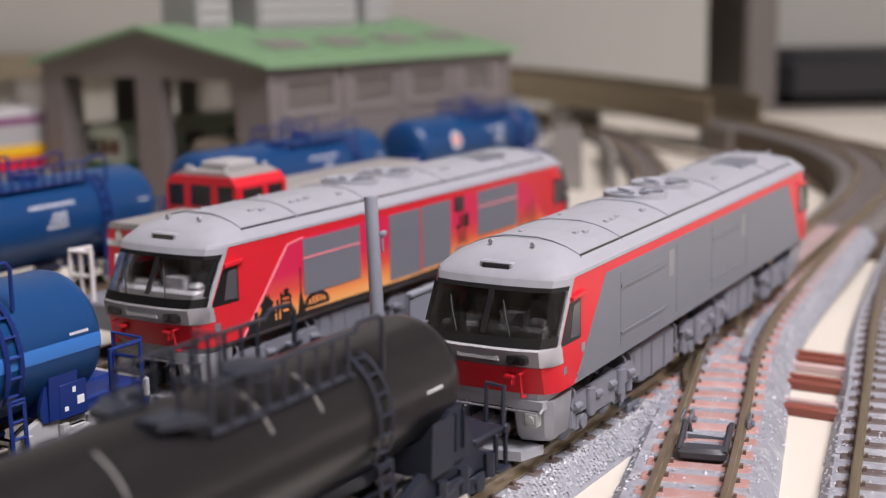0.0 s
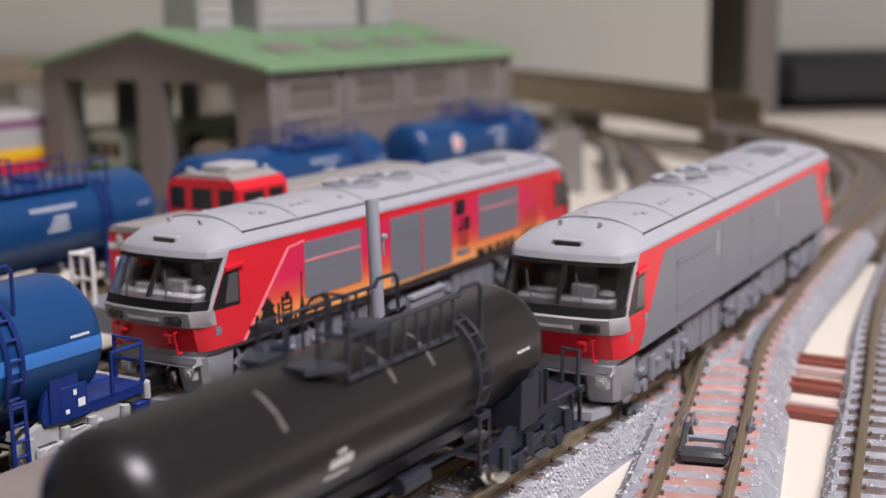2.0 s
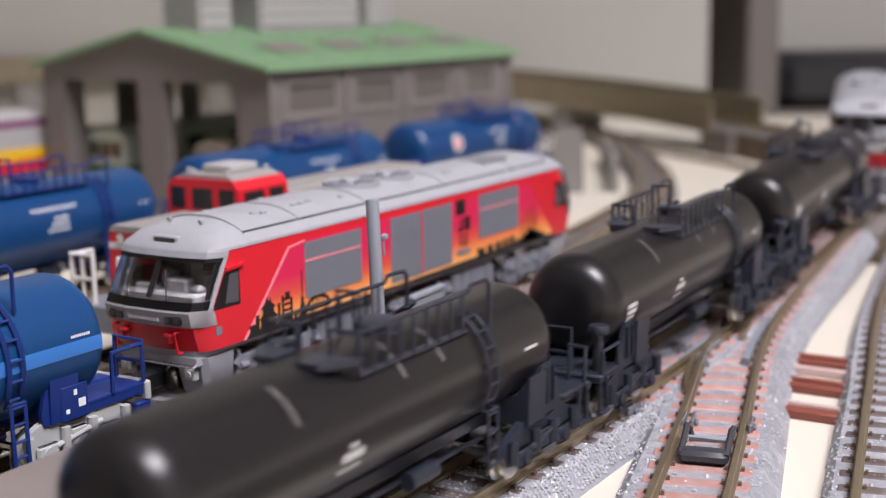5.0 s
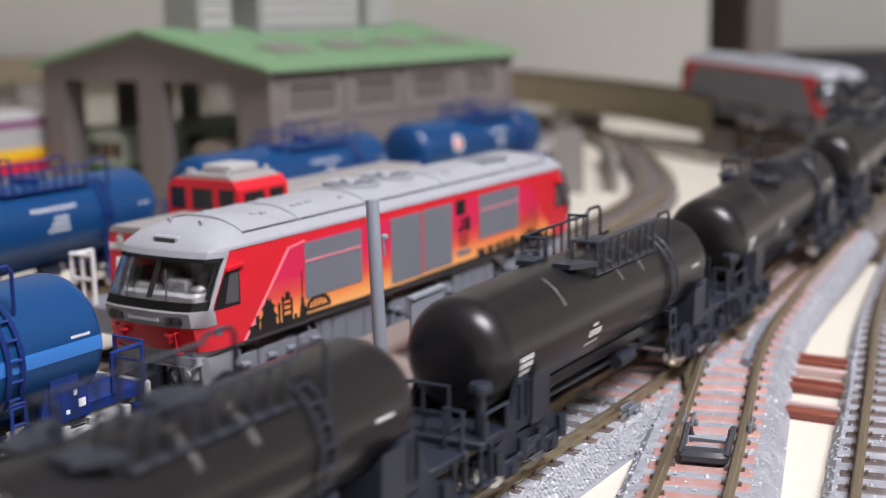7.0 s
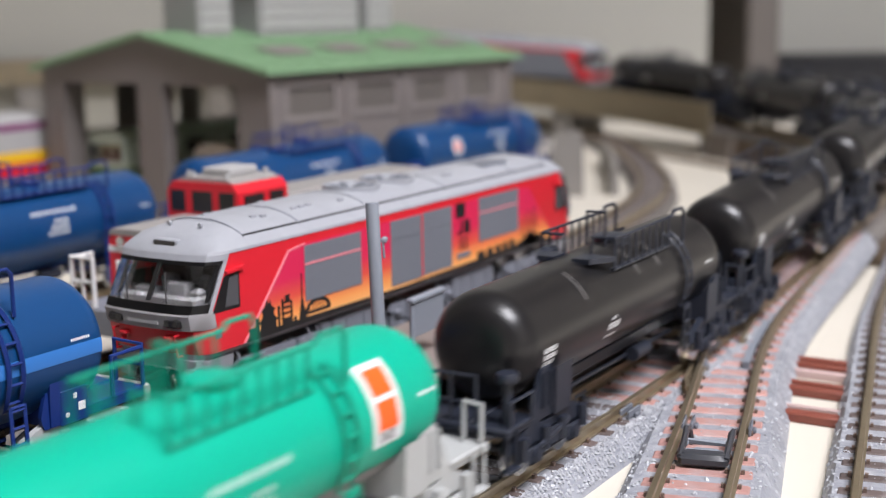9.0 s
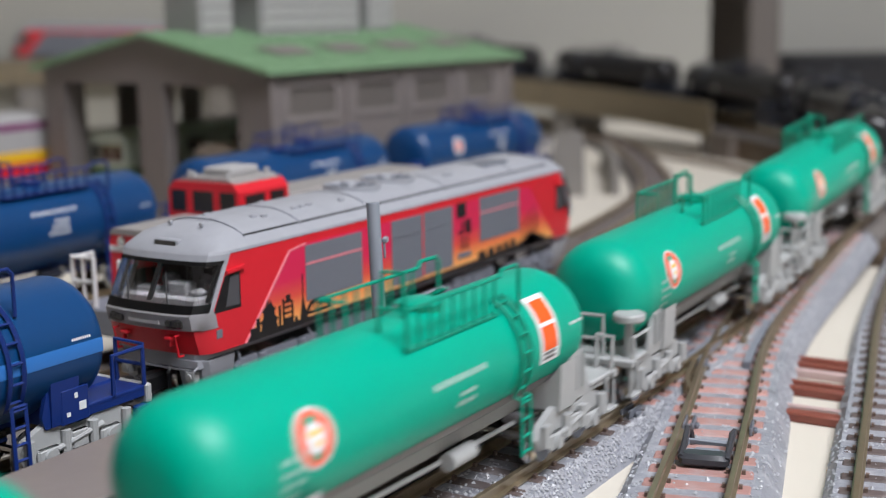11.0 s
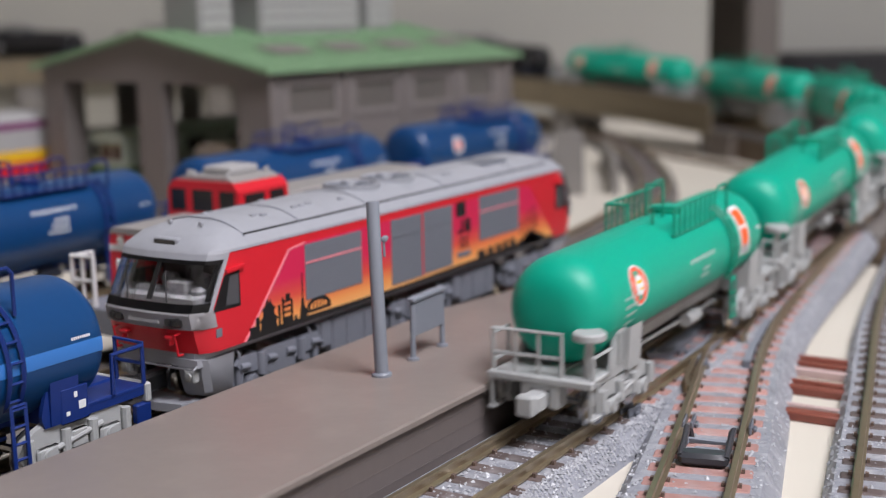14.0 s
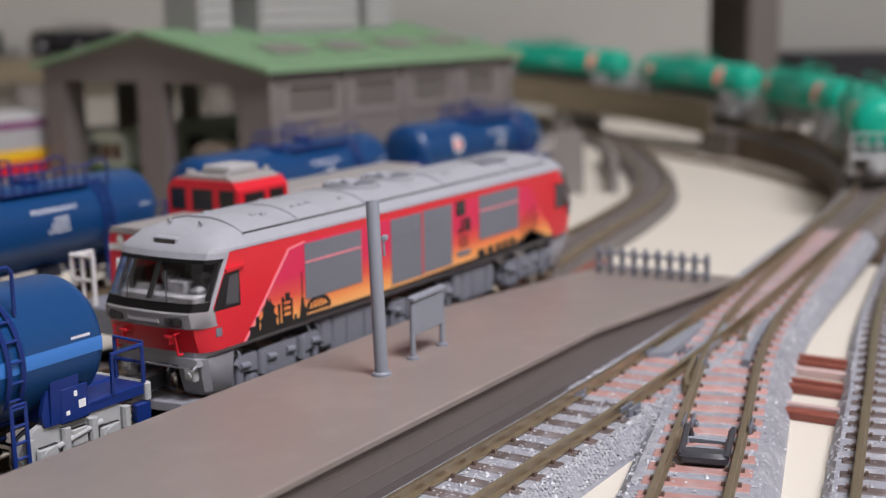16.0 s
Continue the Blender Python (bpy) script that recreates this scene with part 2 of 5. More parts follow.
def lathe_x(bm, profile, cy, cz, seg=40, sy=1.0):
    """Turned about a line along x: profile of (x, radius)."""
    rings = []
    for x, r in profile:
        rings.append([bm.verts.new((x, cy + r * sy * math.cos(2 * math.pi * i / seg), cz + r * math.sin(2 * math.pi * i / seg))) for i in range(seg)])
    loft(bm, rings)
    return bm


def mesh_of(name, bm, mat, smooth=35):
    bmesh.ops.recalc_face_normals(bm, faces=bm.faces)
    bm.transform(Matrix.Scale(MM, 4))
    me = bpy.data.meshes.new(name)
    bm.to_mesh(me)
    bm.free()
    me.materials.append(mat)
    if smooth:
        me.shade_smooth()
        me.set_sharp_from_angle(angle=radians(smooth))
    return me


def part(name, bm, mat, parent=None, label="", smooth=35):
    ob = new(name, mesh_of(name, bm, mat, smooth))
    ob.parent = parent
    if label:
        tagged(ob, label)
    return ob


def structure(name, bm, mat, label, smooth=35):
    return tagged(part(name, bm, mat, None, label, smooth), kind="structure")


def place(x, y, z, rx=0, ry=0, rz=0):
    return pose(x * MM, y * MM, z * MM, rx, ry, rz)


def thing(name, label, category, group="", m=None):
    ob = tagged(new(name), label, category, group)
    ob.empty_display_size = 0.01
    if m is not None:
        ob.matrix_world = m
    return ob


def B():
    return bmesh.new()


# ---- lines of the tracks ----
BEND = [0.00067, -0.00075, 0.0031, 0.0031, 0.00425, 0.0027, 0.00348, 0.00338, 0.0026, 0.002]
RISE = [0.76, 5.1, 2.3, -0.6, 1.6, 4.1, 5.1, 4.6, 3.9, 3.2]
STEP, SPAN = 4.0, 88.0


def main_line():
    pts, th, run = [(40.0, -58.8, 0.0)], 0.0, 0.0
    z = np.concatenate([[0], np.cumsum(RISE)])
    zs = np.linspace(0, len(RISE), 400)
    zsm = np.interp(zs, range(len(z)), z)
    zsm = np.convolve(np.pad(zsm, 20, "edge"), np.ones(41) / 41, "valid")
    while run < SPAN * len(BEND):
        k = np.interp((run + STEP / 2) / SPAN - 0.5, range(len(BEND)), BEND)
        th += k * STEP
        run += STEP
        x, y, _ = pts[-1]
        pts.append((x + math.cos(th) * STEP, y + math.sin(th) * STEP, float(np.interp(run / SPAN, zs, zsm))))
    while run < SPAN * len(BEND) + 700:
        th += 0.0015 * STEP
        run += STEP
        x, y, zz = pts[-1]
        pts.append((x + math.cos(th) * STEP, y + math.sin(th) * STEP, zz))
    return pts


MAIN = main_line()


def main_at(s):
    """The point of the main line at s, which equals x on its straight."""
    if s <= 40:
        return Vector((s, -58.8, 0))
    u = (s - 40) / STEP
    i = min(int(u), len(MAIN) - 2)
    return Vector(MAIN[i]).lerp(Vector(MAIN[i + 1]), u - i)


def smooth_line(knots, step=6.0):
    """A soft line through a few knots."""
    pts = [Vector(k) for k in knots]
    out = []
    for i in range(len(pts) - 1):
        p0, p1, p2, p3 = pts[max(0, i - 1)], pts[i], pts[i + 1], pts[min(len(pts) - 1, i + 2)]
        n = max(2, int((p2 - p1).length / step))
        for k in range(n):
            t = k / n
            out.append(0.5 * ((2 * p1) + (p2 - p0) * t + (2 * p0 - 5 * p1 + 4 * p2 - p3) * t * t + (3 * p1 - p0 - 3 * p2 + p3) * t ** 3))
    out.append(pts[-1])
    return out


def arc_line(x0, y0, radius, degrees, start=-1400, z=0.0):
    pts = [Vector((start + (x0 - start) * i / 60, y0, z)) for i in range(60)]
    n = max(8, int(radius * radians(degrees) / 6))
    for i in range(n + 1):
        a = radians(degrees) * i / n
        pts.append(Vector((x0 + radius * math.sin(a), y0 + radius * (1 - math.cos(a)), z)))
    return pts


def along(pts, pitch, s0=0.0):
    """Places every pitch along a line: point and heading."""
    out, run, want = [], 0.0, s0
    for a, b in zip(pts, pts[1:]):
        d = (b - a).length
        while want <= run + d:
            out.append((a.lerp(b, (want - run) / d), (b - a).normalized()))
            want += pitch
        run += d
    return out


def sweep(bm, pts, outline):
    """Carry an outline of (across, up) along a line; across counts to the left."""
    rings = []
    for i, p in enumerate(pts):
        d = (pts[min(i + 1, len(pts) - 1)] - pts[max(i - 1, 0)])
        d.z = 0
        d.normalize()
        left = Vector((-d.y, d.x, 0))
        rings.append([bm.verts.new(Vector(p) + left * u + Vector((0, 0, v))) for u, v in outline])
    loft(bm, rings)
    return bm

# ---- room and table ----
TABLE_Z = -6.0


def room():
    bm = B()
    box(bm, -1500, 1300, -1100, 1300, TABLE_Z - 30, TABLE_Z, 2)
    structure("ground", bm, TABLE, "cream white table board under the model railway")
    x0, x1, y0, y1, z0, z1, w = -2000, 1420, -1600, 1500, -760, 1900, 80
    for name, b in (("floor", (x0, x1, y0, y1, z0 - w, z0)), ("ceiling", (x0, x1, y0, y1, z1, z1 + w)),
                    ("wall_east", (x1, x1 + w, y0 - w, y1 + w, z0 - w, z1 + w)), ("wall_west", (x0 - w, x0, y0 - w, y1 + w, z0 - w, z1 + w)),
                    ("wall_north", (x0, x1, y1, y1 + w, z0 - w, z1 + w)), ("wall_south", (x0, x1, y0 - w, y0, z0 - w, z1 + w))):
        mat = {"floor": WOOD, "ceiling": CEILING}.get(name, WALL_PAINT)
        structure(name, box(B(), *b), mat, {"floor": "brown wooden room floor", "ceiling": "white painted ceiling"}.get(name, "plain cream painted room wall"))
    lamp = thing("pendant_lamp", "square white pendant lamp hanging from the ceiling, switched on", "lamp", m=place(-140 / 0.94, -630 / 0.94, 1064))
    part("housing", box(B(), -285, 285, -285, 285, 6, 40, 6), WHITE_PLASTIC, lamp)
    bm = B()
    rod(bm, (0, 0, 40), (0, 0, 836), 4, 10)
    part("cord", bm, WHITE_PLASTIC, lamp)
    glow = bpy.data.materials.new("lamp_diffuser_glow")
    glow.use_nodes = True
    e = glow.node_tree.nodes["Principled BSDF"]
    e.inputs["Emission Color"].default_value = (1, 0.97, 0.92, 1)
    e.inputs["Emission Strength"].default_value = 3.0
    bm = B()
    box(bm, -272, 272, -272, 272, 0, 6, 2)
    part("diffuser", bm, glow, lamp)


room()

# ---- tracks ----
RAIL_OUT = [(-0.75, -1.9), (0.75, -1.9), (0.75, -1.6), (0.22, -1.35), (0.22, -0.7), (0.42, -0.55), (0.42, -0.05), (0.36, 0), (-0.36, 0), (-0.42, -0.05), (-0.42, -0.55), (-0.22, -0.7), (-0.22, -1.35), (-0.75, -1.6)]
GAUGE = 4.95


def shifted(outline, du):
    return [(u + du, v) for u, v in outline]


def sleeper_mesh(length, mat):
    bm = B()
    width = 3.2 if mat is SLEEPER_RED else 2.6
    box(bm, -width / 2, width / 2, -length / 2, length / 2, -2.6, -1.9, 0.2)
    return mesh_of("sleeper", bm, mat, 0)


def track(name, label, pts, sleeper, ballast, near=None, half=9.2, foot=12.6, depth=6.0, pitch=6.0, rails=True, length=15.0):
    """A length of track: roadbed with two rails and sleepers. near: (x0, x1) in which sleepers are parts of their own."""
    bm = B()
    sweep(bm, pts, [(-foot, -depth + 0.02), (foot, -depth + 0.02), (foot - 0.3, -depth + 1.0), (half, -2.1), (-half, -2.1), (-foot + 0.3, -depth + 1.0)])
    ob = tagged(part(name, bm, ballast, None, label), kind="structure")
    if rails:
        for side in (-GAUGE, GAUGE):
            part("rail", sweep(B(), pts, shifted(RAIL_OUT, side)), RAIL_METAL, ob)
    me = sleeper_mesh(length, sleeper)
    far = B()
    for p, d in along(pts, pitch):
        a = math.atan2(d.y, d.x)
        if near and near[0] < p.x < near[1]:
            o = new("sleeper", me)
            o.parent = ob
            o.matrix_world = place(p.x, p.y, p.z, 0, 0, math.degrees(a))
        elif -320 < p.x:
            m = Matrix.Translation(p) @ Matrix.Rotation(a, 4, "Z")
            v = [far.verts.new(m @ Vector(c)) for c in ((-1.3, -length / 2, -1.9), (1.3, -length / 2, -1.9), (1.3, length / 2, -1.9), (-1.3, length / 2, -1.9),
                                                        (-1.3, -length / 2, -2.6), (1.3, -length / 2, -2.6), (1.3, length / 2, -2.6), (-1.3, length / 2, -2.6))]
            for f in ((0, 1, 2, 3), (0, 4, 5, 1), (1, 5, 6, 2), (2, 6, 7, 3), (3, 7, 4, 0)):
                far.faces.new([v[i] for i in f])
    tagged(part("sleeper_rows", far, sleeper, ob, "", 0), kind="stuff")
    if near:
        clips = B()
        for p, d in along(pts, pitch):
            if not near[0] < p.x < near[1]:
                continue
            m = Matrix.Translation(p) @ Matrix.Rotation(math.atan2(d.y, d.x), 4, "Z")
            for y in (-GAUGE, GAUGE):
                for dy in (-1.15, 1.15):
                    v = [clips.verts.new(m @ Vector((x, y + dy + w, z))) for z in (-1.9, -1.3) for w in (-0.25, 0.25) for x in (-0.34, 0.34)]
                    for f in ((4, 5, 7, 6), (0, 1, 5, 4), (2, 6, 7, 3), (0, 4, 6, 2), (1, 3, 7, 5)):
                        clips.faces.new([v[i] for i in f])
        tagged(part("rail_clips", clips, CLIP_BROWN, ob, "small dark rail clips", 0), kind="stuff")
    return ob


main_pts = [Vector((-1400 + 1440 * i / 80, -58.8, 0)) for i in range(80)] + [Vector(p) for p in MAIN]
cut_a = next(i for i, p in enumerate(main_pts) if p.x > 49)
cut_b = next(i for i, p in enumerate(main_pts) if p.x > 204)
flat, switch_pts, climb = main_pts[:cut_a + 1], main_pts[cut_a:cut_b + 1], main_pts[cut_b:]
track("platform_track", "straight model track with dark sleepers on glinting grey ballast", flat, SLEEPER_DARK, BALLAST, (-60, 62), half=8.6, foot=11.0)
track("turnout_main_leg", "turnout track with red-brown painted sleepers on grey ballast", switch_pts, SLEEPER_RED, BALLAST, (46, 205), foot=11.6)

branch_pts = smooth_line([(-330, -176, -0.05), (-60, -106, -0.05), (8, -88.6, -0.05), (52, -77.0, -0.05), (80, -69.4, 0.1), (110, -63.2, 0.5), (140, -59.6, 1.3), (170, main_at(170).y - 2.6, main_at(170).z - 0.05), (204, main_at(204).y - 0.6, main_at(204).z - 0.05)])
track("turnout_branch_leg", "turnout branch with red-brown painted sleepers and bronze rails", branch_pts, SLEEPER_RED, BALLAST, (-30, 140), foot=11.4, half=9.0)
right_pts = smooth_line([(-330, -188, 0), (-60, -129.5, 0), (19.5, -112.6, 0), (78, -100.2, 0), (136, -88.0, 0), (200, -78, 1), (270, -68, 3), (340, -50, 5), (400, -12, 5), (450, 40, 5)])
track("outer_track", "outer model track with dark sleepers and grey ballast", right_pts, SLEEPER_DARK, BALLAST, (0, 150), half=8.2, foot=9.9)
loco_pts = [Vector((-1400 + 30 * i, 0, 0)) for i in range(49)] + smooth_line([(x, y, 0) for x, y in ((108, 0.4), (130, 2.4), (160, 8), (190, 13.5), (220, 18), (250, 23.4), (280, 30.4), (310, 40.8), (341.5, 55.3), (384.5, 78.4), (421.5, 100.7), (463, 129), (495, 156), (545, 200), (600, 270), (640, 360))])
track("siding_track", "curved siding track on dark grey ballast", loco_pts, SLEEPER_DARK, BALLAST_FAR, half=7.9, foot=9.0)
second_pts = [Vector((-1400 + 30 * i, 33, 0)) for i in range(52)] + [Vector((160, 33, 0)), Vector((188, 33.5, 0))]
track("second_siding", "second siding track on dark grey ballast", second_pts, SLEEPER_DARK, BALLAST_FAR)
track("third_siding", "third siding track carrying tank wagons", [Vector((-900 + 30 * i, 86, 0)) for i in range(41)], SLEEPER_DARK, BALLAST_FAR)


def retaining_walls():
    """Low pale wall pieces on the inside of the curve."""
    line = [p for p in loco_pts if 306 < p.x < 400 and p.y < 120]
    tagged(part("retaining_wall", sweep(B(), line, [(13.2, TABLE_Z), (16.6, TABLE_Z), (15.8, 5.0), (13.6, 5.0)]), CONCRETE, None, "pale concrete retaining wall inside the track curve"), category="wall", group="retaining walls")
    bm = B()
    prism(bm, [(-6.4, TABLE_Z), (6.4, TABLE_Z), (6.0, 12.0), (4.2, 17.5), (-4.4, 18.5), (-5.8, 16.0)], "x", -2.4, 2.4)
    slab = tagged(part("retaining_wall", bm, CONCRETE, None, "upright pale concrete slab inside the track curve"), category="wall", group="retaining walls")
    slab.matrix_world = place(298, 71, 0, 0, 0, 24)


retaining_walls()


def brown_foot_strip():
    """Low brown strip on the board along the foot of the embankment."""
    line = smooth_line([(x, y, TABLE_Z) for x, y in ((452, 109), (434, 83), (414, 57.5), (401, 41), (375, 16), (348, -8), (322, -27))])
    structure("trim", sweep(B(), line, [(-4.5, 0.02), (4.5, 0.02), (3.8, 1.1), (-3.8, 1.1)]), EARTH, "low brown strip along the embankment's foot")


brown_foot_strip()


def climbing_track():
    ob = track("climbing_curve", "climbing curved track on a narrow deck", climb, SLEEPER_DARK, BALLAST_FAR, depth=4.6, foot=11.5)
    return ob


climbing_track()


def viaduct():
    pts = [p for p in climb]
    cut = next(i for i, p in enumerate(pts) if p.x > 452)
    far = pts[cut:]
    ob = tagged(part("viaduct", sweep(B(), far, [(-14.2, -5.2), (14.2, -5.2), (14.2, -4.2), (-14.2, -4.2)]), VIADUCT, None,
                     "olive brown plate girder viaduct carrying the far track"), kind="structure")
    for side in (14.6, -14.6):
        part("side_girder", sweep(B(), far, shifted([(-0.4, -5.4), (0.4, -5.4), (0.4, 8.4), (-0.4, 8.4)], side)), VIADUCT, ob)
        for v in (8.6, 1.2, -5.6):
            part("girder_flange", sweep(B(), far, shifted([(-1.1, v - 0.5), (1.1, v - 0.5), (1.1, v + 0.5), (-1.1, v + 0.5)], side)), VIADUCT, ob)
    for p, d in along(far, 118, 4):
        a = math.degrees(math.atan2(d.y, d.x))
        bm = B()
        box(bm, -7, 7, -13.5, 13.5, TABLE_Z, p.z - 6.2, 0.6)
        pier = tagged(part("viaduct_pier", bm, CONCRETE, None, "pale concrete pier standing under the viaduct"), category="pier", group="viaduct piers")
        pier.matrix_world = place(p.x, p.y, 0, 0, 0, a)
    # closed embankment under the climbing curve
    near = pts[:cut + 1]
    bm = B()
    rings = []
    for i, p in enumerate(near):
        d = near[min(i + 1, len(near) - 1)] - near[max(i - 1, 0)]
        left = Vector((-d.y, d.x, 0)).normalized()
        top, base = max(p.z - 4.4, TABLE_Z + 0.3), TABLE_Z + 0.05
        rings.append([bm.verts.new((p.x + left.x * u, p.y + left.y * u, z)) for u, z in ((-12.4, base), (12.4, base), (11.0, top), (-11.0, top))])
    loft(bm, rings)
    structure("ramp_embankment", bm, EARTH, "dull brown embankment under the climbing track")
    p, d = near[-1], near[-1] - near[-2]
    bm = B()
    prism(bm, [(-17, TABLE_Z), (17, TABLE_Z), (15.6, p.z - 4.1), (-15.6, p.z - 4.1)], "x", -18, -1)
    pier = tagged(part("bridge_abutment", bm, ABUTMENT, None, "brown-grey concrete abutment at the viaduct's end"), category="abutment")
    pier.matrix_world = place(p.x, p.y, 0, 0, 0, math.degrees(math.atan2(d.y, d.x)))


viaduct()


def ballast_chips():
    """Loose glinting chips over the nearest ballast."""
    rng = random.Random(4)
    bm_v, bm_f = [], []
    for pts, lo, hi, n, half, foot in ((flat, -70, 62, 4800, 8.6, 11.0), (switch_pts, 48, 200, 1700, 9.2, 11.6), (branch_pts, -30, 200, 2300, 9.0, 11.4), (right_pts, 0, 150, 1300, 8.2, 9.9)):
        seg = [(p, d) for p, d in along(pts, 1.0) if lo < p.x < hi]
        for _ in range(n):
            p, d = rng.choice(seg)
            left = Vector((-d.y, d.x, 0))
            if rng.random() < 0.62:
                u = rng.choice((-1, 1)) * rng.uniform(7.4, foot - 0.2)
                if u > 6.5 and pts is flat:
                    u = -rng.uniform(7.4, foot - 0.2)
            else:
                u = rng.uniform(-7.4, 7.4)
                if abs(abs(u) - GAUGE) < 1.1:
                    continue
            z = -2.1 if abs(u) < half else -2.1 - (abs(u) - half) * 2.9 / (foot - 0.3 - half)
            c = p + left * u + Vector((0, 0, z))
            r = rng.uniform(0.13, 0.47)
            k = len(bm_v)
            ang = rng.uniform(0, 6.28)
            for i in range(4):
                a = ang + i * 1.57 + rng.uniform(-0.4, 0.4)
                bm_v.append((c + Vector((math.cos(a) * r, math.sin(a) * r, rng.uniform(-0.15, 0.2)))) * MM)
            bm_v.append((c + Vector((rng.uniform(-0.1, 0.1), rng.uniform(-0.1, 0.1), r * rng.uniform(0.6, 1.1)))) * MM)
            for i in range(4):
                bm_f.append((k + i, k + (i + 1) % 4, k + 4))
    me = bpy.data.meshes.new("ballast_chips")
    me.from_pydata([tuple(v) for v in bm_v], [], bm_f)
    me.materials.append(CHIP)
    tagged(new("ballast_chips", me), "loose glinting grey ballast chips along the tracks", kind="stuff", category="ballast")


ballast_chips()


def turnout_fittings():
    """Check rails, frog, the black coupler ramp and the brown strips between the tracks."""
    fr = thing("turnout_frog", "grey plastic turnout frog with bronze guard rails", "turnout frog")
    bm = B()
    prism(bm, [(74, -64.4), (92, -63.2), (104, -60.6), (104, -58.6), (90, -60.4), (74, -61.6)], "z", -1.9, -0.35)
    part("casting", bm, POLE_GREY, fr)
    for out in ([(76, -63.6), (88, -62.2), (95, -60.9), (88, -61.0), (76, -62.4)], [(76, -54.6), (79, -58.0), (92, -57.0), (106, -55.0), (107, -54.0), (92, -54.2)], [(80, -73.0), (92, -70.2), (115, -66.0), (114, -64.8), (92, -68.9), (80, -71.6)]):
        part("wing_plate", prism(B(), out, "z", -1.85, -0.6), POLE_GREY, fr)
    for pts in ([(96, -66.0, 0), (100, -65.4, 0), (118, -61.9, 0), (122, -60.8, 0)], [(58, -69.5, 0), (64, -66.9, 0), (78, -63.4, 0), (88, -62.2, 0)]):
        part("guard_rail", sweep(B(), [Vector(q) for q in pts], RAIL_OUT), RAIL_METAL, fr)
    for x, y, turn in ((77, -64.6, 8), (83, -59.4, 6), (42.5, -75.6, 14), (44.5, -84.4, 14), (48, -53.2, 0), (44, -64.9, 0), (79, -53.1, 2)):
        bm = B()
        box(bm, -2.4, 2.4, -0.95, -0.45, -1.9, -0.5, 0.15)
        box(bm, -2.4, 2.4, 0.45, 0.95, -1.9, -0.5, 0.15)
        box(bm, -0.8, 0.8, -1.6, -0.9, -1.9, -1.1, 0.2)
        bm.transform(Matrix.Translation((x, y, 0)) @ Matrix.Rotation(radians(turn), 4, "Z"))
        part("rail_joiner", bm, PANEL_GREY, fr)
    ramp = thing("uncoupler_ramp", "black plastic uncoupler ramp between the rails", "uncoupler", m=place(33.2, -82.4, 0, 0, 0, 14))
    box_bm = B()
    box(box_bm, -8.6, -5.2, -3.6, 3.6, -1.9, 0.1, 0.6)
    part("base", box_bm, RAMP_GREY, ramp)
    bm = B()
    box(bm, -4.6, -2.8, -1.9, 1.9, -1.9, -0.5, 0.2)
    part("pad", bm, POLE_GREY, ramp)
    for y in (-3.3, 3.3):
        bm = B()
        wire(bm, [(-8, y, -0.5), (-4, y, 0.1), (-0.5, y * 1.02, 0.7), (1.2, y * 1.06, 1.0), (2.4, y * 0.95, 0.3), (2.6, y * 0.85, -1.9)], 0.5)
        part("arm", bm, RAMP_GREY, ramp)
    bm = B()
    wire(bm, [(-2.6, -3.3, -0.3), (-1.6, -3, -0.1), (-1.6, 3, -0.1), (-2.6, 3.3, -0.3)], 0.5)
    part("crossbar", bm, POLE_GREY, ramp)
    strip = part("wood_strip", box(B(), -22, 22, -2.2, 2.2, 0, 1.8, 0.3), STRIP, None, "red-brown wooden strip lying beside the siding rail")
    strip.matrix_world = place(143, -7.2, TABLE_Z + 2.2, 0, 0, 8)
    tagged(strip, category="strip", group="strips between the tracks")
    for x, y0, y1, mat, lab, w in ((66.5, -96, -82, STRIP, "red-brown wooden strip lying between two tracks", 2.7), (70.3, -95, -82.5, STRIP_PALE, "pale rose strip lying between two tracks", 0.9),
                                  (81.5, -93, -79, STRIP, "red-brown wooden strip lying between two tracks", 2.2), (85.3, -92, -79, STRIP, "thin red-brown strip lying between two tracks", 1.5),
                                  (93.2, -91, -77, STRIP_PALE, "pale rose strip lying between two tracks", 1.7), (98, -91, -75, STRIP, "thin red-brown strip lying between two tracks", 1.6),
                                  (102, -90, -74, STRIP, "red-brown wooden strip lying between two tracks", 2.0)):
        ob = part("wood_strip", box(B(), -w / 2, w / 2, y0 + 1, y1, TABLE_Z, TABLE_Z + 1.7, 0.25), mat, None, lab)
        ob.matrix_world = place(x, 0, 0)
        tagged(ob, category="strip", group="strips between the tracks")


turnout_fittings()

# ---- platform ----


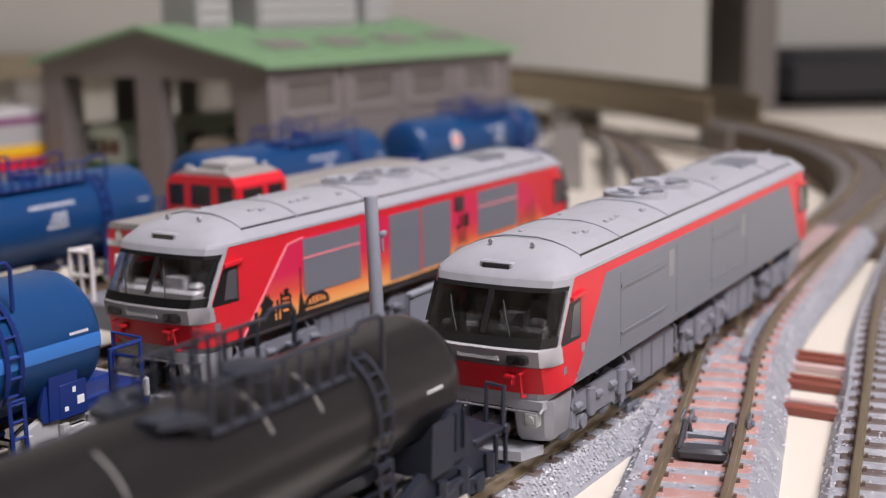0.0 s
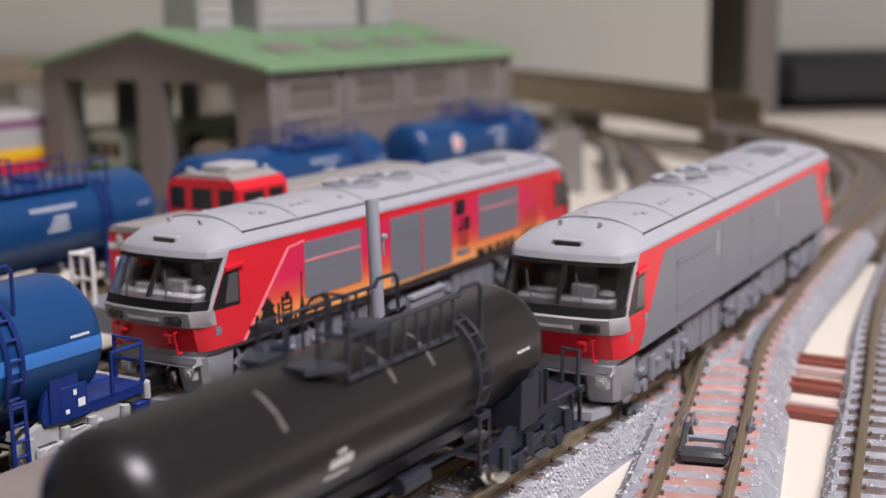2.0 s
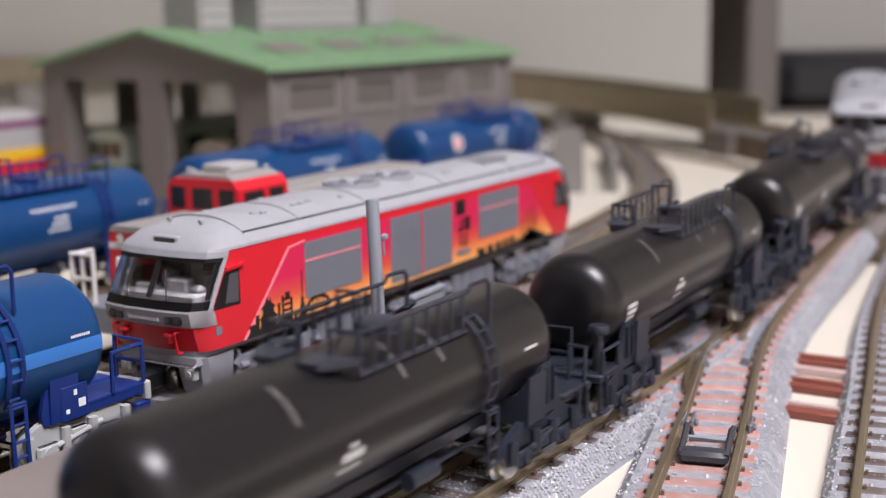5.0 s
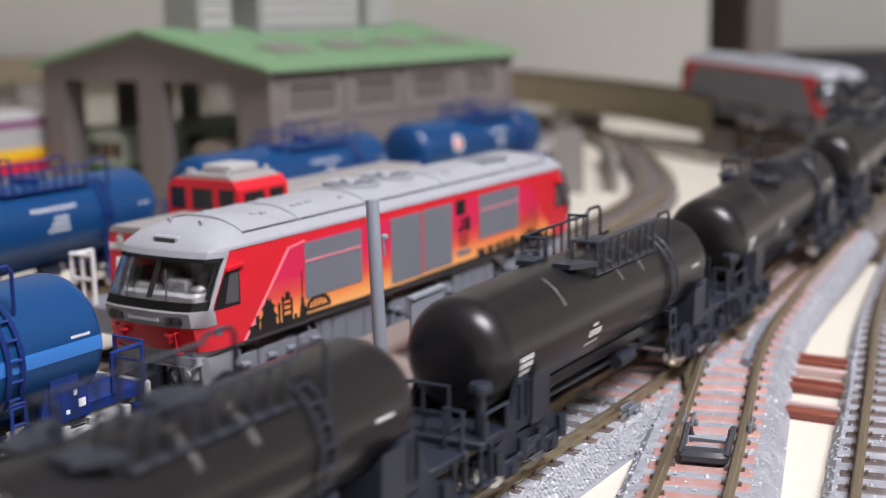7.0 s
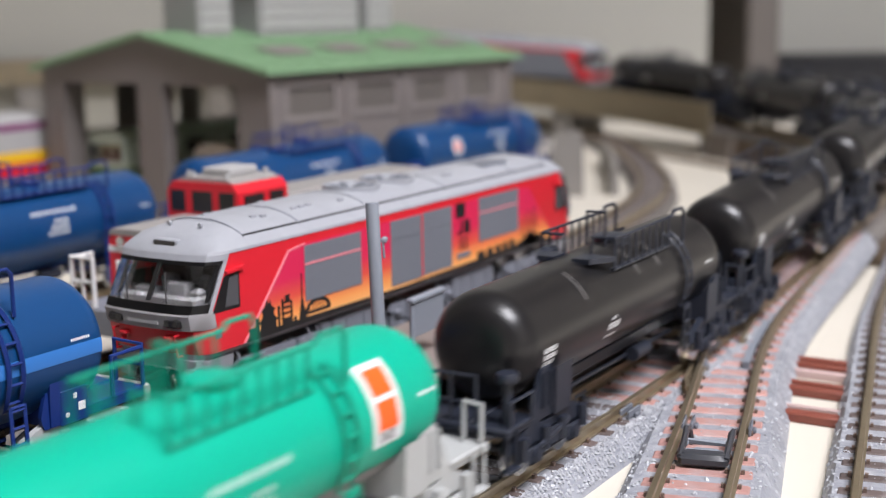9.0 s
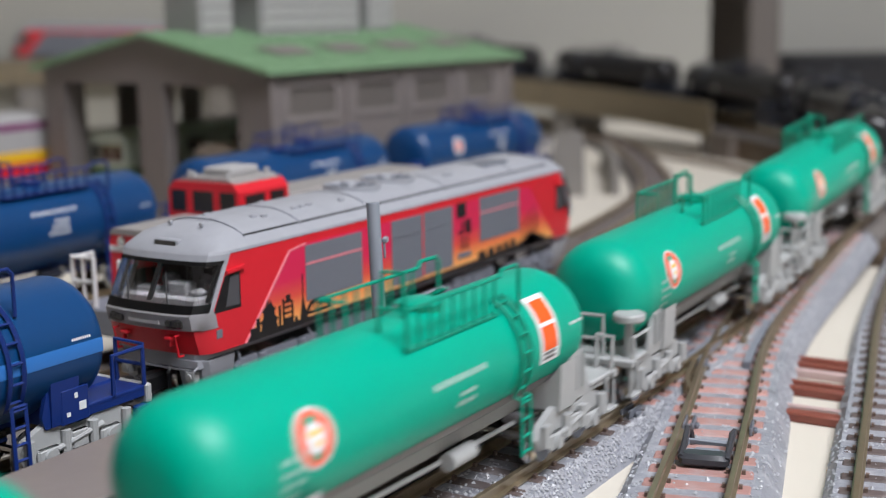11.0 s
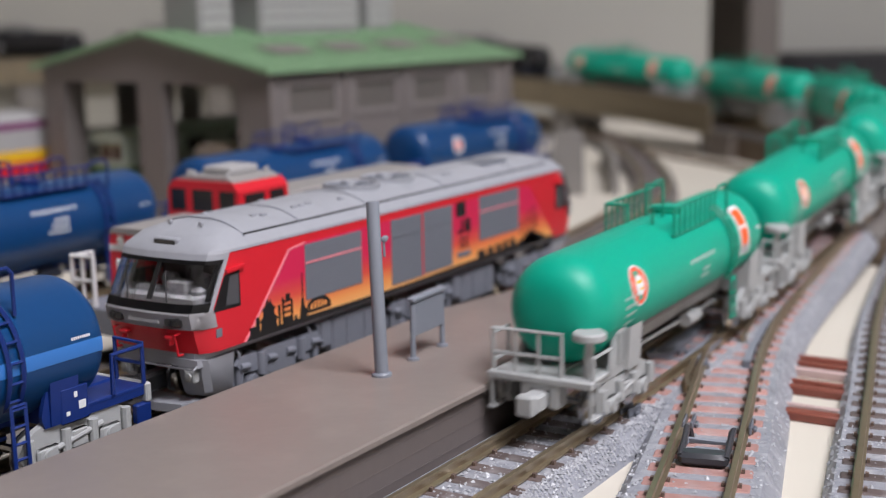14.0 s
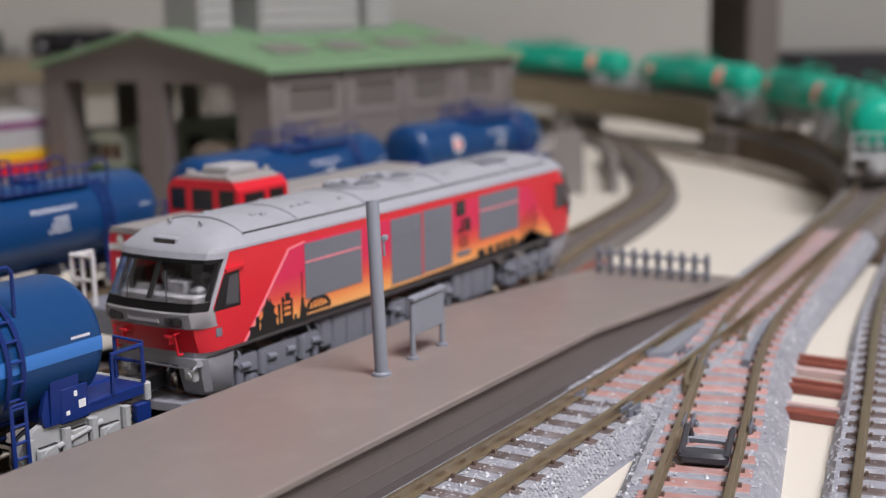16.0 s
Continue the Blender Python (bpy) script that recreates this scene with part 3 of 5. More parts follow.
def platform():
    ob = thing("station_platform", "taupe plastic island platform with a ramp at its end", "platform")
    y0, y1 = -49.9, -15.6
    bm = B()
    rings = []
    for x, z in [(-420, 6.5), (-150, 6.5), (62, 6.5), (66, 6.35), (142, 1.5)]:
        rings.append([bm.verts.new(p) for p in ((x, y0, z - 1.0), (x, y1, z - 1.0), (x, y1, z - 0.25), (x, y1 - 0.25, z), (x, y0 + 0.25, z), (x, y0, z - 0.25))])
    loft(bm, rings)
    part("platform_top", bm, PLATFORM_TOP, ob)
    bm = B()
    rings = []
    for x, z in [(-419.5, 6.5), (62, 6.5), (66, 6.35), (141.5, 1.5)]:
        rings.append([bm.verts.new(p) for p in ((x, y0 + 0.9, TABLE_Z), (x, y1 - 0.9, TABLE_Z), (x, y1 - 0.9, z - 1.0), (x, y0 + 0.9, z - 1.0))])
    loft(bm, rings)
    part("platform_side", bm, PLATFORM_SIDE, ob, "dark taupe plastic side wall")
    for k in range(3):
        bm = B()
        box(bm, -400, 60, y0 + 0.86, y0 + 0.95, 3.6 - 2.6 * k, 3.8 - 2.6 * k)
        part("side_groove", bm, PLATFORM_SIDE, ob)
    fence = thing("picket_fence", "grey plastic picket fence across the platform end", "fence", m=place(129, 1.2, 2.3))
    for i in range(10):
        y = -21.2 - i * 2.95
        bm = B()
        prism(bm, [(-0.55, 0), (0.55, 0), (0.55, 5.9), (0.3, 6.5), (-0.3, 6.5), (-0.55, 5.9)], "x", -0.4, 0.4)
        bm.transform(Matrix.Translation((0, y, 0)))
        part("picket", bm, POLE_GREY, fence)
    for z in (1.5, 4.6):
        part("fence_rail", box(B(), -0.75, -0.25, -48.6, -20.4, z, z + 0.75, 0.1), POLE_GREY, fence)
    post = thing("platform_pole", "plain blue-grey plastic pole on a round foot", "pole", m=place(19.2, -32.6, 6.4, -1.4, -0.8, 0))
    part("foot", lathe_z(B(), [(0, 0), (1.65, 0), (1.65, 0.45), (1.45, 0.7), (0, 0.7)]), POLE_GREY, post)
    part("shaft", lathe_z(B(), [(0, 0.65), (1.1, 0.65), (1.05, 28.1), (0.95, 28.3), (0, 28.3)]), POLE_GREY, post)
    bm = B()
    box(bm, 0.6, 2.4, -1.9, -0.9, 21.6, 22.5, 0.2)
    box(bm, 0.7, 1.1, -1.5, -1.1, 19.2, 21.8, 0.1)
    bm.transform(Matrix.Rotation(radians(25), 4, "Z"))
    part("lamp_bracket", bm, POLE_GREY, post, "small pale bracket")
    sign = thing("platform_sign", "blank grey plastic station sign on two posts", "sign", m=place(29.6, -31.9, 6.5, 0, 0, 3))
    for x in (0, 10.2):
        part("post", lathe_z(B(), [(0, 0), (1.0, 0), (1.0, 0.4), (0.5, 0.5), (0.42, 9.6), (0, 9.6)], x, 0), POLE_GREY, sign)
    part("board", box(B(), 0.2, 10.0, -0.45, 0.45, 4.0, 9.8, 0.15), POLE_GREY, sign)
    part("hood", box(B(), -0.6, 10.9, -0.75, 0.75, 9.8, 10.7, 0.25), POLE_GREY, sign)


def lathe_z(bm, profile, cx=0.0, cy=0.0, seg=20):
    rings = []
    for r, z in profile:
        rings.append([bm.verts.new((cx + max(r, 0.001) * math.cos(2 * math.pi * i / seg), cy + max(r, 0.001) * math.sin(2 * math.pi * i / seg), z)) for i in range(seg)])
    loft(bm, rings)
    return bm


platform()

# ---- engine shed ----


def shed():
    W, L, ZE, ZA, Z0 = 110.0, 136.0, 46.0, 57.3, TABLE_Z
    ob = thing("engine_shed", "grey two-bay model engine shed with a sage green roof", "engine shed", m=place(170, 110, 0, 0, 0, -4.8))
    t = 2.2
    # front gable with two door openings
    def gz(y):
        return ZE + (ZA - ZE) * (1 - abs(y - W / 2) / (W / 2))
    doors = ((14, 48), (60.4, 99.0))
    top = 41.5
    bm = B()
    for a, b in ((0, doors[0][0]), (doors[0][1], doors[1][0]), (doors[1][1], W)):
        part("front_pillar", prism(B(), [(a, Z0), (b, Z0), (b, top), (a, top)], "x", 0, 9.0 if b == W else 5.0), SHED_WALL, ob)
    bm = B()
    prism(bm, [(0, top), (W, top), (W, ZE), (W / 2, ZA), (0, ZE)], "x", 0.05, 4.9)
    part("front_gable", bm, SHED_WALL, ob)
    bm = B()
    prism(bm, [(0, top), (W, top), (W, ZE), (W / 2, ZA), (0, ZE)], "x", L - t, L)
    part("rear_gable", bm, SHED_WALL, ob)
    for a, b in ((2.3, doors[0][0]), (doors[1][1], W - 2.3)):
        part("rear_pillar", prism(B(), [(a, Z0), (b, Z0), (b, top), (a, top)], "x", L - 5, L - 0.1), SHED_WALL, ob)
    # side walls with window openings
    wins = [(7.5, 32.0), (40.3, 63.7), (71.8, 94.5), (103.3, 123.3)]
    for side, y0, y1 in (("near", 0, t), ("far", W - t, W)):
        z0, z1 = (30.6, 41.8) if side == "near" else (22.0, 42.5)
        edges = [5.0] + [v for w in wins for v in w] + [L - t]
        for i in range(0, len(edges), 2):
            part("wall_pier", box(B(), edges[i], edges[i + 1], y0, y1, z0, z1), SHED_WALL, ob)
        part("wall_base", box(B(), 5, L - t, y0, y1, Z0, z0), SHED_WALL, ob)
        part("wall_head", box(B(), 5, L - t, y0, y1, z1, ZE), SHED_WALL, ob)
        yo = -0.5 if side == "near" else W + 0.5
        for a, b in wins:
            w = part("window", box(B(), a, b, y0 + 0.9, y0 + 1.3, z0, z1), SHED_WINDOW if side == "near" else CLEAR_PANE, ob, "dusty brown-grey shed window" if side == "near" else "clear shed window")
            for x in (a, b - 1.0):
                part("frame_bar", box(B(), x, x + 1.0, y0 - 0.2, y0 + 0.9, z0, z1), SHED_FRAME, w)
            for z in (z0, z1 - 1.0):
                part("frame_bar", box(B(), a + 1.0, b - 1.0, y0 - 0.2, y0 + 0.9, z, z + 1.0), SHED_FRAME, w)
            part("window_sill", box(B(), a - 0.8, b + 0.8, min(yo, y0), max(yo, y0 + 0.3) if side == "near" else yo + 0.2, z0 - 1.2, z0 - 0.1, 0.15), SHED_WALL, w)
        if side == "near":
            for x in (0.9, 36.5, 67.8, 98.6, 133.0):
                part("pilaster", box(B(), x - 1.3, x + 1.3, -0.9, -0.02, Z0, ZE - 0.5, 0.2), SHED_WALL, ob)
    # roof sheets, each with standing seams
    for sgn in (1, -1):
        bm = B()
        ye = -3.0 if sgn > 0 else W + 3.0
        ze = gz(0) - 3.0 * (ZA - ZE) / (W / 2)
        prism(bm, [(ye, ze), (ye, ze + 1.3), (W / 2, ZA + 1.3), (W / 2, ZA)], "x", -3.5, L + 3)
        sheet = part("roof_sheet", bm, SHED_ROOF, ob)
        for i in range(36):
            x = -3.2 + i * 4.0
            bm = B()
            prism(bm, [(ye, ze + 1.3), (ye, ze + 1.6), (W / 2, ZA + 1.6), (W / 2, ZA + 1.3)], "x", x, x + 0.5)
            part("seam", bm, SHED_ROOF, sheet, smooth=0)
        for i in range(4):
            x = 20 + i * 30
            yy = [0.30, 0.48]
            p = [((ye + (W / 2 - ye) * f), ze + 1.65 + (ZA - ze) * f) for f in yy]
            bm = B()
            prism(bm, [p[0], p[1], (p[1][0], p[1][1] + 0.5), (p[0][0], p[0][1] + 0.5)], "x", x, x + 18)
            part("skylight", bm, SHED_WALL, sheet, "grey roof light panel")
    for x0, x1, h, wd in ((16, 32, 22, 9), (42, 96, 15, 12), (104, 120, 22, 9)):
        vent = part("ridge_vent", box(B(), x0, x1, W / 2 - wd, W / 2 + wd, ZA - 3, ZA + h, 0.8), VENT_DARK, ob, "pale grey ridge ventilator")
        part("vent_cap", prism(B(), [(W / 2 - wd - 2, ZA + h), (W / 2 + wd + 2, ZA + h), (W / 2, ZA + h + 5)], "x", x0 - 1.5, x1 + 1.5), VENT_DARK, vent)
        for k in range(3):
            part("louvre", box(B(), x0 + 1, x1 - 1, W / 2 - wd - 0.35, W / 2 - wd + 0.2, ZA + 1.6 + k * 4, ZA + 4.4 + k * 4, 0.2), VENT_GREY, vent)
    part("eave_beam", box(B(), 5.05, L - 2.3, 2.25, 4.2, ZE - 3, ZE - 0.8, 0.2), SHED_DARK, ob)


shed()

# ---- locomotives ----
HW, LEN = 10.5, 136.5


def plan_ring(bm, z, xf, hw, corner=1.0):
    """Outline of the body at a height: bowed fronts with eased corners, front at xf, mirrored at the rear."""
    k = hw / HW
    front = [(xf + 4.6 * corner, hw), (xf + 2.6 * corner, hw - 0.35 * k), (xf + 1.0 * corner, hw - 1.5 * k), (xf + 0.35, hw * 0.62), (xf, hw * 0.25)]
    front = front + [(x, -y) for x, y in reversed(front)]
    back = [(LEN - x, -y) for x, y in front]
    return [bm.verts.new((x, y, z)) for x, y in front + back]


def body_rings(bm, levels):
    return [plan_ring(bm, z, xf, hw, c) for z, xf, hw, c in levels]


def rect(x0, x1, z0, z1):
    return [(x0, z0), (x1, z0), (x1, z1), (x0, z1)]


def mirrored(outline):
    return [(LEN - x, z) for x, z in reversed(outline)]


def bogie(name, parent, x, wheelbase=14.0, mat=FRAME_GREY, width=8.3):
    ob = part(name, prism(B(), [(-wheelbase / 2 - 5, 4.6), (-wheelbase / 2 - 4, 3.0), (-3.5, 2.6), (3.5, 2.6), (wheelbase / 2 + 4, 3.0), (wheelbase / 2 + 5, 4.6),
                              (wheelbase / 2 + 3.6, 6.6), (5.5, 8.2), (2.5, 7.0), (-2.5, 7.0), (-5.5, 8.2), (-wheelbase / 2 - 3.6, 6.6)], "y", -width, -width + 1.1), mat, parent)
    ob.matrix_parent_inverse = Matrix.Identity(4)
    ob.location = (x * MM, 0, 0)
    b2 = B()
    prism(b2, [(-wheelbase / 2 - 5, 4.6), (-wheelbase / 2 - 4, 3.0), (-3.5, 2.6), (3.5, 2.6), (wheelbase / 2 + 4, 3.0), (wheelbase / 2 + 5, 4.6),
               (wheelbase / 2 + 3.6, 6.6), (5.5, 8.2), (2.5, 7.0), (-2.5, 7.0), (-5.5, 8.2), (-wheelbase / 2 - 3.6, 6.6)], "y", width - 1.1, width)
    part("side_frame", b2, mat, ob)
    for sx in (-1, 1):
        w = B()
        for y in (-GAUGE, GAUGE):
            s = 1 if y > 0 else -1
            rings = []
            for yy, r in ((y - s * 0.2, 3.3), (y - s * 0.2, 3.85), (y + s * 0.1, 3.85), (y + s * 0.3, 3.3), (y + s * 1.4, 3.15)):
                rings.append([w.verts.new((r * math.cos(2 * math.pi * i / 20), yy, r * math.sin(2 * math.pi * i / 20))) for i in range(20)])
            loft(w, rings)
        rod(w, (0, -GAUGE, 0), (0, GAUGE, 0), 0.7)
        part("wheelset", w, CHROME, ob, "bright metal wheelset").location = (sx * wheelbase / 2 * MM, 0, 3.25 * MM)
        for y in (-1, 1):
            a = B()
            x0 = sx * wheelbase / 2
            box(a, x0 - 2.0, x0 + 2.0, min(y * width, y * (width + 0.8)), max(y * width, y * (width + 0.8)), 2.2, 4.9, 0.4)
            rod(a, (x0, y * (width + 0.7), 3.5), (x0, y * (width + 1.2), 3.5), 1.1, 12)
            part("axle_box", a, mat, ob)
            a = B()
            for dx in (-3.3, 3.3):
                rod(a, (x0 + dx, y * (width + 0.5), 3.4), (x0 + dx, y * (width + 0.5), 6.6), 0.75, 10)
            part("spring", a, mat, ob)
    for y in (-1, 1):
        a = B()
        rod(a, (-4.4, y * (width + 0.5), 4.2), (4.4, y * (width + 0.5), 5.6), 0.45)
        box(a, -1.6, 1.6, min(y * width, y * (width + 0.7)), max(y * width, y * (width + 0.7)), 3.2, 6.0, 0.3)
        part("damper", a, mat, ob)
    return ob


def cab_end(loco, red_front=True):
    """Parts of one driver's end; the rear end is the same set turned round."""
    made = []
    # screen glazing and its black frame
    def screen_ring(bm, y_in, z, xf, push):
        hw = 10.4 - y_in
        pts = [(xf + 3.7, hw), (xf + 2.6, hw - 0.28), (xf + 1.0, hw - 1.42), (xf + 0.35, hw * 0.62), (xf, hw * 0.25)]
        pts = pts + [(x, -y) for x, y in reversed(pts)]
        return [bm.verts.new((x - push, y, z)) for x, y in pts]
    bm = B()
    a = [screen_ring(bm, 0, 17.9, 0.25, 0.0), screen_ring(bm, 0, 25.1, 4.1, 0.0)]
    loft(bm, a, caps=False, closed=False)
    r = bmesh.ops.solidify(bm, geom=bm.faces[:], thickness=0.25)
    pane = part("windscreen", bm, CLEAR, loco, "clear windscreen glazing")
    pane.visible_shadow = False
    made.append(pane)
    for z0, z1, x0, x1 in ((17.7, 19.1, 0.1, 0.85), (24.9, 25.5, 3.95, 4.3)):
        bm = B()
        loft(bm, [screen_ring(bm, -0.1, z0, x0, 0.12), screen_ring(bm, -0.1, z1, x1, 0.12)], caps=False, closed=False)
        bmesh.ops.solidify(bm, geom=bm.faces[:], thickness=-0.3)
        made.append(part("screen_frame", bm, BLACK, loco, "gloss black screen surround"))
    for y in (-0.35, 10.2, -10.2):
        bm = B()
        dx = 2.7 if abs(y) > 5 else 0.0
        w = 0.3 if abs(y) > 5 else 0.42
        for (za, xa), (zb, xb) in (((19.4, 0.95 + dx), (24.9, 4.0 + dx)),):
            v = [bm.verts.new(p) for p in ((xa - 0.1, y - w, za), (xa - 0.1, y + w, za), (xa + 0.3, y + w, za), (xa + 0.3, y - w, za),
                                           (xb - 0.1, y - w, zb), (xb - 0.1, y + w, zb), (xb + 0.3, y + w, zb), (xb + 0.3, y - w, zb))]
            loft(bm, [v[:4], v[4:]])
        made.append(part("pillar", bm, BLACK, loco))
    for y in (-4.8, 3.6):
        bm = B()
        wire(bm, [(0.5, y, 19.4), (1.6, y + 1.2, 21.8), (2.6, y + 2.0, 23.8)], 0.13)
        made.append(part("wiper", bm, SHELF_DARK, loco))
    # inside
    bm = B()
    box(bm, 3.0, 7.0, -8.2, 8.2, 16.5, 19.9, 0.4)
    box(bm, 4.2, 6.8, -5.2, -1.0, 19.6, 22.0, 0.3)
    box(bm, 4.6, 6.8, -8.0, -5.2, 19.6, 21.0, 0.5)
    box(bm, 4.6, 6.8, 1.6, 7.2, 19.6, 20.8, 0.3)
    made.append(part("control_desk", bm, DESK_GREY, loco, "grey control desk"))
    for y in (-4.6, 4.2):
        bm = B()
        box(bm, 8.6, 10.8, y - 1.6, y + 1.6, 16.8, 22.4, 0.5)
        made.append(part("driver_seat", bm, DESK_GREY, loco))
    bm = B()
    box(bm, 12.5, 13.2, -9.6, 9.6, 11.5, 26.0)
    made.append(part("cab_bulkhead", bm, SEAT, loco, "dark cab back wall"))
    bm = B()
    box(bm, 12.2, 12.5, -2.0, 2.0, 16.0, 24.0, 0.1)
    made.append(part("bulkhead_door", bm, DESK_GREY, loco))
    # silver band with lamps below the screen
    bm = B()
    def band_ring(z, xf, push):
        hw = HW + 0.05
        pts = [(xf + 5.4, hw), (xf + 4.4, hw), (xf + 2.5, hw - 0.35), (xf + 0.95, hw - 1.5), (xf + 0.3, hw * 0.62), (xf - 0.05, hw * 0.25)]
        pts = pts + [(x, -y) for x, y in reversed(pts)]
        return [bm.verts.new((x - push, y, z)) for x, y in pts]
    loft(bm, [band_ring(15.0, 0.55, 0.1), band_ring(15.2, 0.5, 0.35), band_ring(17.5, 0.08, 0.35), band_ring(17.8, 0.03, 0.1)], caps=False, closed=False)
    bmesh.ops.solidify(bm, geom=bm.faces[:], thickness=-0.2)
    made.append(part("front_band", bm, CAB_GREY, loco, "pale grey band under the screen"))
    for y in (-6.0, 6.0):
        bm = B()
        box(bm, -0.1, 1.9, y - 1.7, y + 1.7, 15.5, 17.0, 0.3)
        lamp = part("headlight", bm, BLACK, loco, "dark twin headlight")
        made.append(lamp)
        for dy in (-0.85, 0.85):
            bm = B()
            rod(bm, (-0.2, y + dy, 16.25), (0.3, y + dy, 16.25), 0.55, 12)
            made.append(part("lens", bm, DARK_GLASS, lamp))
    bm = B()
    box(bm, -0.12, 1.2, -3.4, 3.4, 15.7, 16.9, 0.2)
    made.append(part("number_panel", bm, CAB_GREY, loco, "pale ribbed panel"))
    # handrails on the nose
    for y in (-6.6, 6.6):
        bm = B()
        wire(bm, [(1.0, y, 14.4), (-0.2, y, 14.3), (0.5, y, 10.9), (1.6, y, 10.8)], 0.22)
        made.append(part("nose_handrail", bm, RED, loco, "red nose handrail"))
        bm = B()
        box(bm, 0.0, 1.4, y + (1.0 if y < 0 else -2.6), y + (2.6 if y < 0 else -1.0), 13.4, 14.0, 0.15)
        box(bm, 0.1, 1.2, y + (1.3 if y < 0 else -1.7), y + (1.7 if y < 0 else -1.3), 12.4, 13.6, 0.1)
        made.append(part("nose_step", bm, RED, loco))
    # destination box in the roof front
    bm = B()
    box(bm, 5.75, 8.6, -2.6, 2.6, 26.9, 28.5, 0.2)
    made.append(part("roof_light_box", bm, ROOF_GREY, loco))
    bm = B()
    box(bm, 5.65, 6.0, -2.2, 2.2, 27.15, 28.2, 0.1)
    made.append(part("roof_light_lens", bm, DARK_GLASS, loco, "dark roof light opening"))
    for y in (-3.4, 3.4):
        bm = B()
        rod(bm, (11.0, y, 29.2), (11.0, y, 30.25), 0.25, 8)
        rod(bm, (10.5, y, 30.3), (11.2, y, 30.3), 0.36, 10, 0.22)
        made.append(part("horn", bm, ROOF_GREY, loco))
    # skirt, plough, coupler
    bm = B()
    rings = []
    for z, xf, hw in ((3.2, 4.6, 8.4), (4.0, 3.8, 9.0), (9.7, 2.3, 9.6)):
        pts = [(xf + 6.5 + (z - 3.6) * 0.25, hw), (xf + 1.8, hw), (xf + 0.7, hw - 0.9), (xf, 4.4)]
        rings.append((pts, z))
    for s in (1, -1):
        rr = [[bm.verts.new((x, s * y, z)) for x, y in pts] + [bm.verts.new((x + 0.8, s * (y - 0.7), z)) for x, y in reversed(pts)] for pts, z in rings]
        loft(bm, rr)
    made.append(part("front_skirt", bm, ROOF_GREY, loco, "light grey front skirt"))
    bm = B()
    prism(bm, [(2.2, 8.9), (8.0, 8.9), (8.0, -8.9), (2.2, -8.9)], "z", 8.6, 9.9)
    made.append(part("buffer_beam", bm, ROOF_GREY, loco))
    bm = B()
    prism(bm, [(1.2, -6.0), (0.4, -1.5), (0.4, 1.5), (1.2, 6.0), (5.5, 7.4), (5.5, -7.4)], "z", 1.2, 2.6)
    made.append(part("snow_plough", bm, ROOF_GREY, loco, "light grey snow plough"))
    bm = B()
    box(bm, -2.6, 4.5, -1.4, 1.4, 4.2, 7.4, 0.5)
    box(bm, -3.6, -2.2, -1.0, 1.9, 3.8, 7.6, 0.4)
    made.append(part("coupler", bm, BLACK, loco, "black knuckle coupler"))
    for y in (-3.2, 3.2):
        bm = B()
        wire(bm, [(2.6, y, 8.8), (1.5, y, 7.6), (1.7, y, 5.0), (2.8, y, 4.4)], 0.35)
        made.append(part("air_hose", bm, BLACK, loco))
    for y in (-7.0, 7.0):
        bm = B()
        box(bm, 2.2, 3.6, y - 1.1, y + 1.1, 6.0, 8.2, 0.25)
        rod(bm, (1.9, y, 7.1), (2.4, y, 7.1), 0.6, 10)
        made.append(part("jumper_box", bm, WAGON_GREY, loco))
    bm = B()
    wire(bm, [(2.0, -9.0, 9.0), (1.2, -9.0, 8.6), (1.2, 9.0, 8.6), (2.0, 9.0, 9.0)], 0.2)
    made.append(part("beam_handrail", bm, ROOF_GREY, loco))
    # side cab window
    for s in (-1, 1):
        for ol, mat, nm, pr in (([(4.75, 17.4), (11.4, 17.3), (11.4, 23.1), (7.75, 22.9)], BLACK, "cab_window_frame", 0.08), ([(7.7, 18.0), (11.0, 17.8), (11.0, 22.7), (8.9, 22.5)], SIDE_GLASS, "cab_window", 0.14)):
            bm = B()
            prism(bm, ol, "y", s * (HW - 0.3), s * (HW + pr))
            made.append(part(nm, bm, mat, loco, smooth=0))
        bm = B()
        prism(bm, [(7.9, 23.3), (12.4, 23.6), (12.4, 24.1), (7.9, 23.8)], "y", s * (HW - 0.2), s * (HW + 0.55))
        made.append(part("rain_strip", bm, RED, loco, smooth=0))
    return made


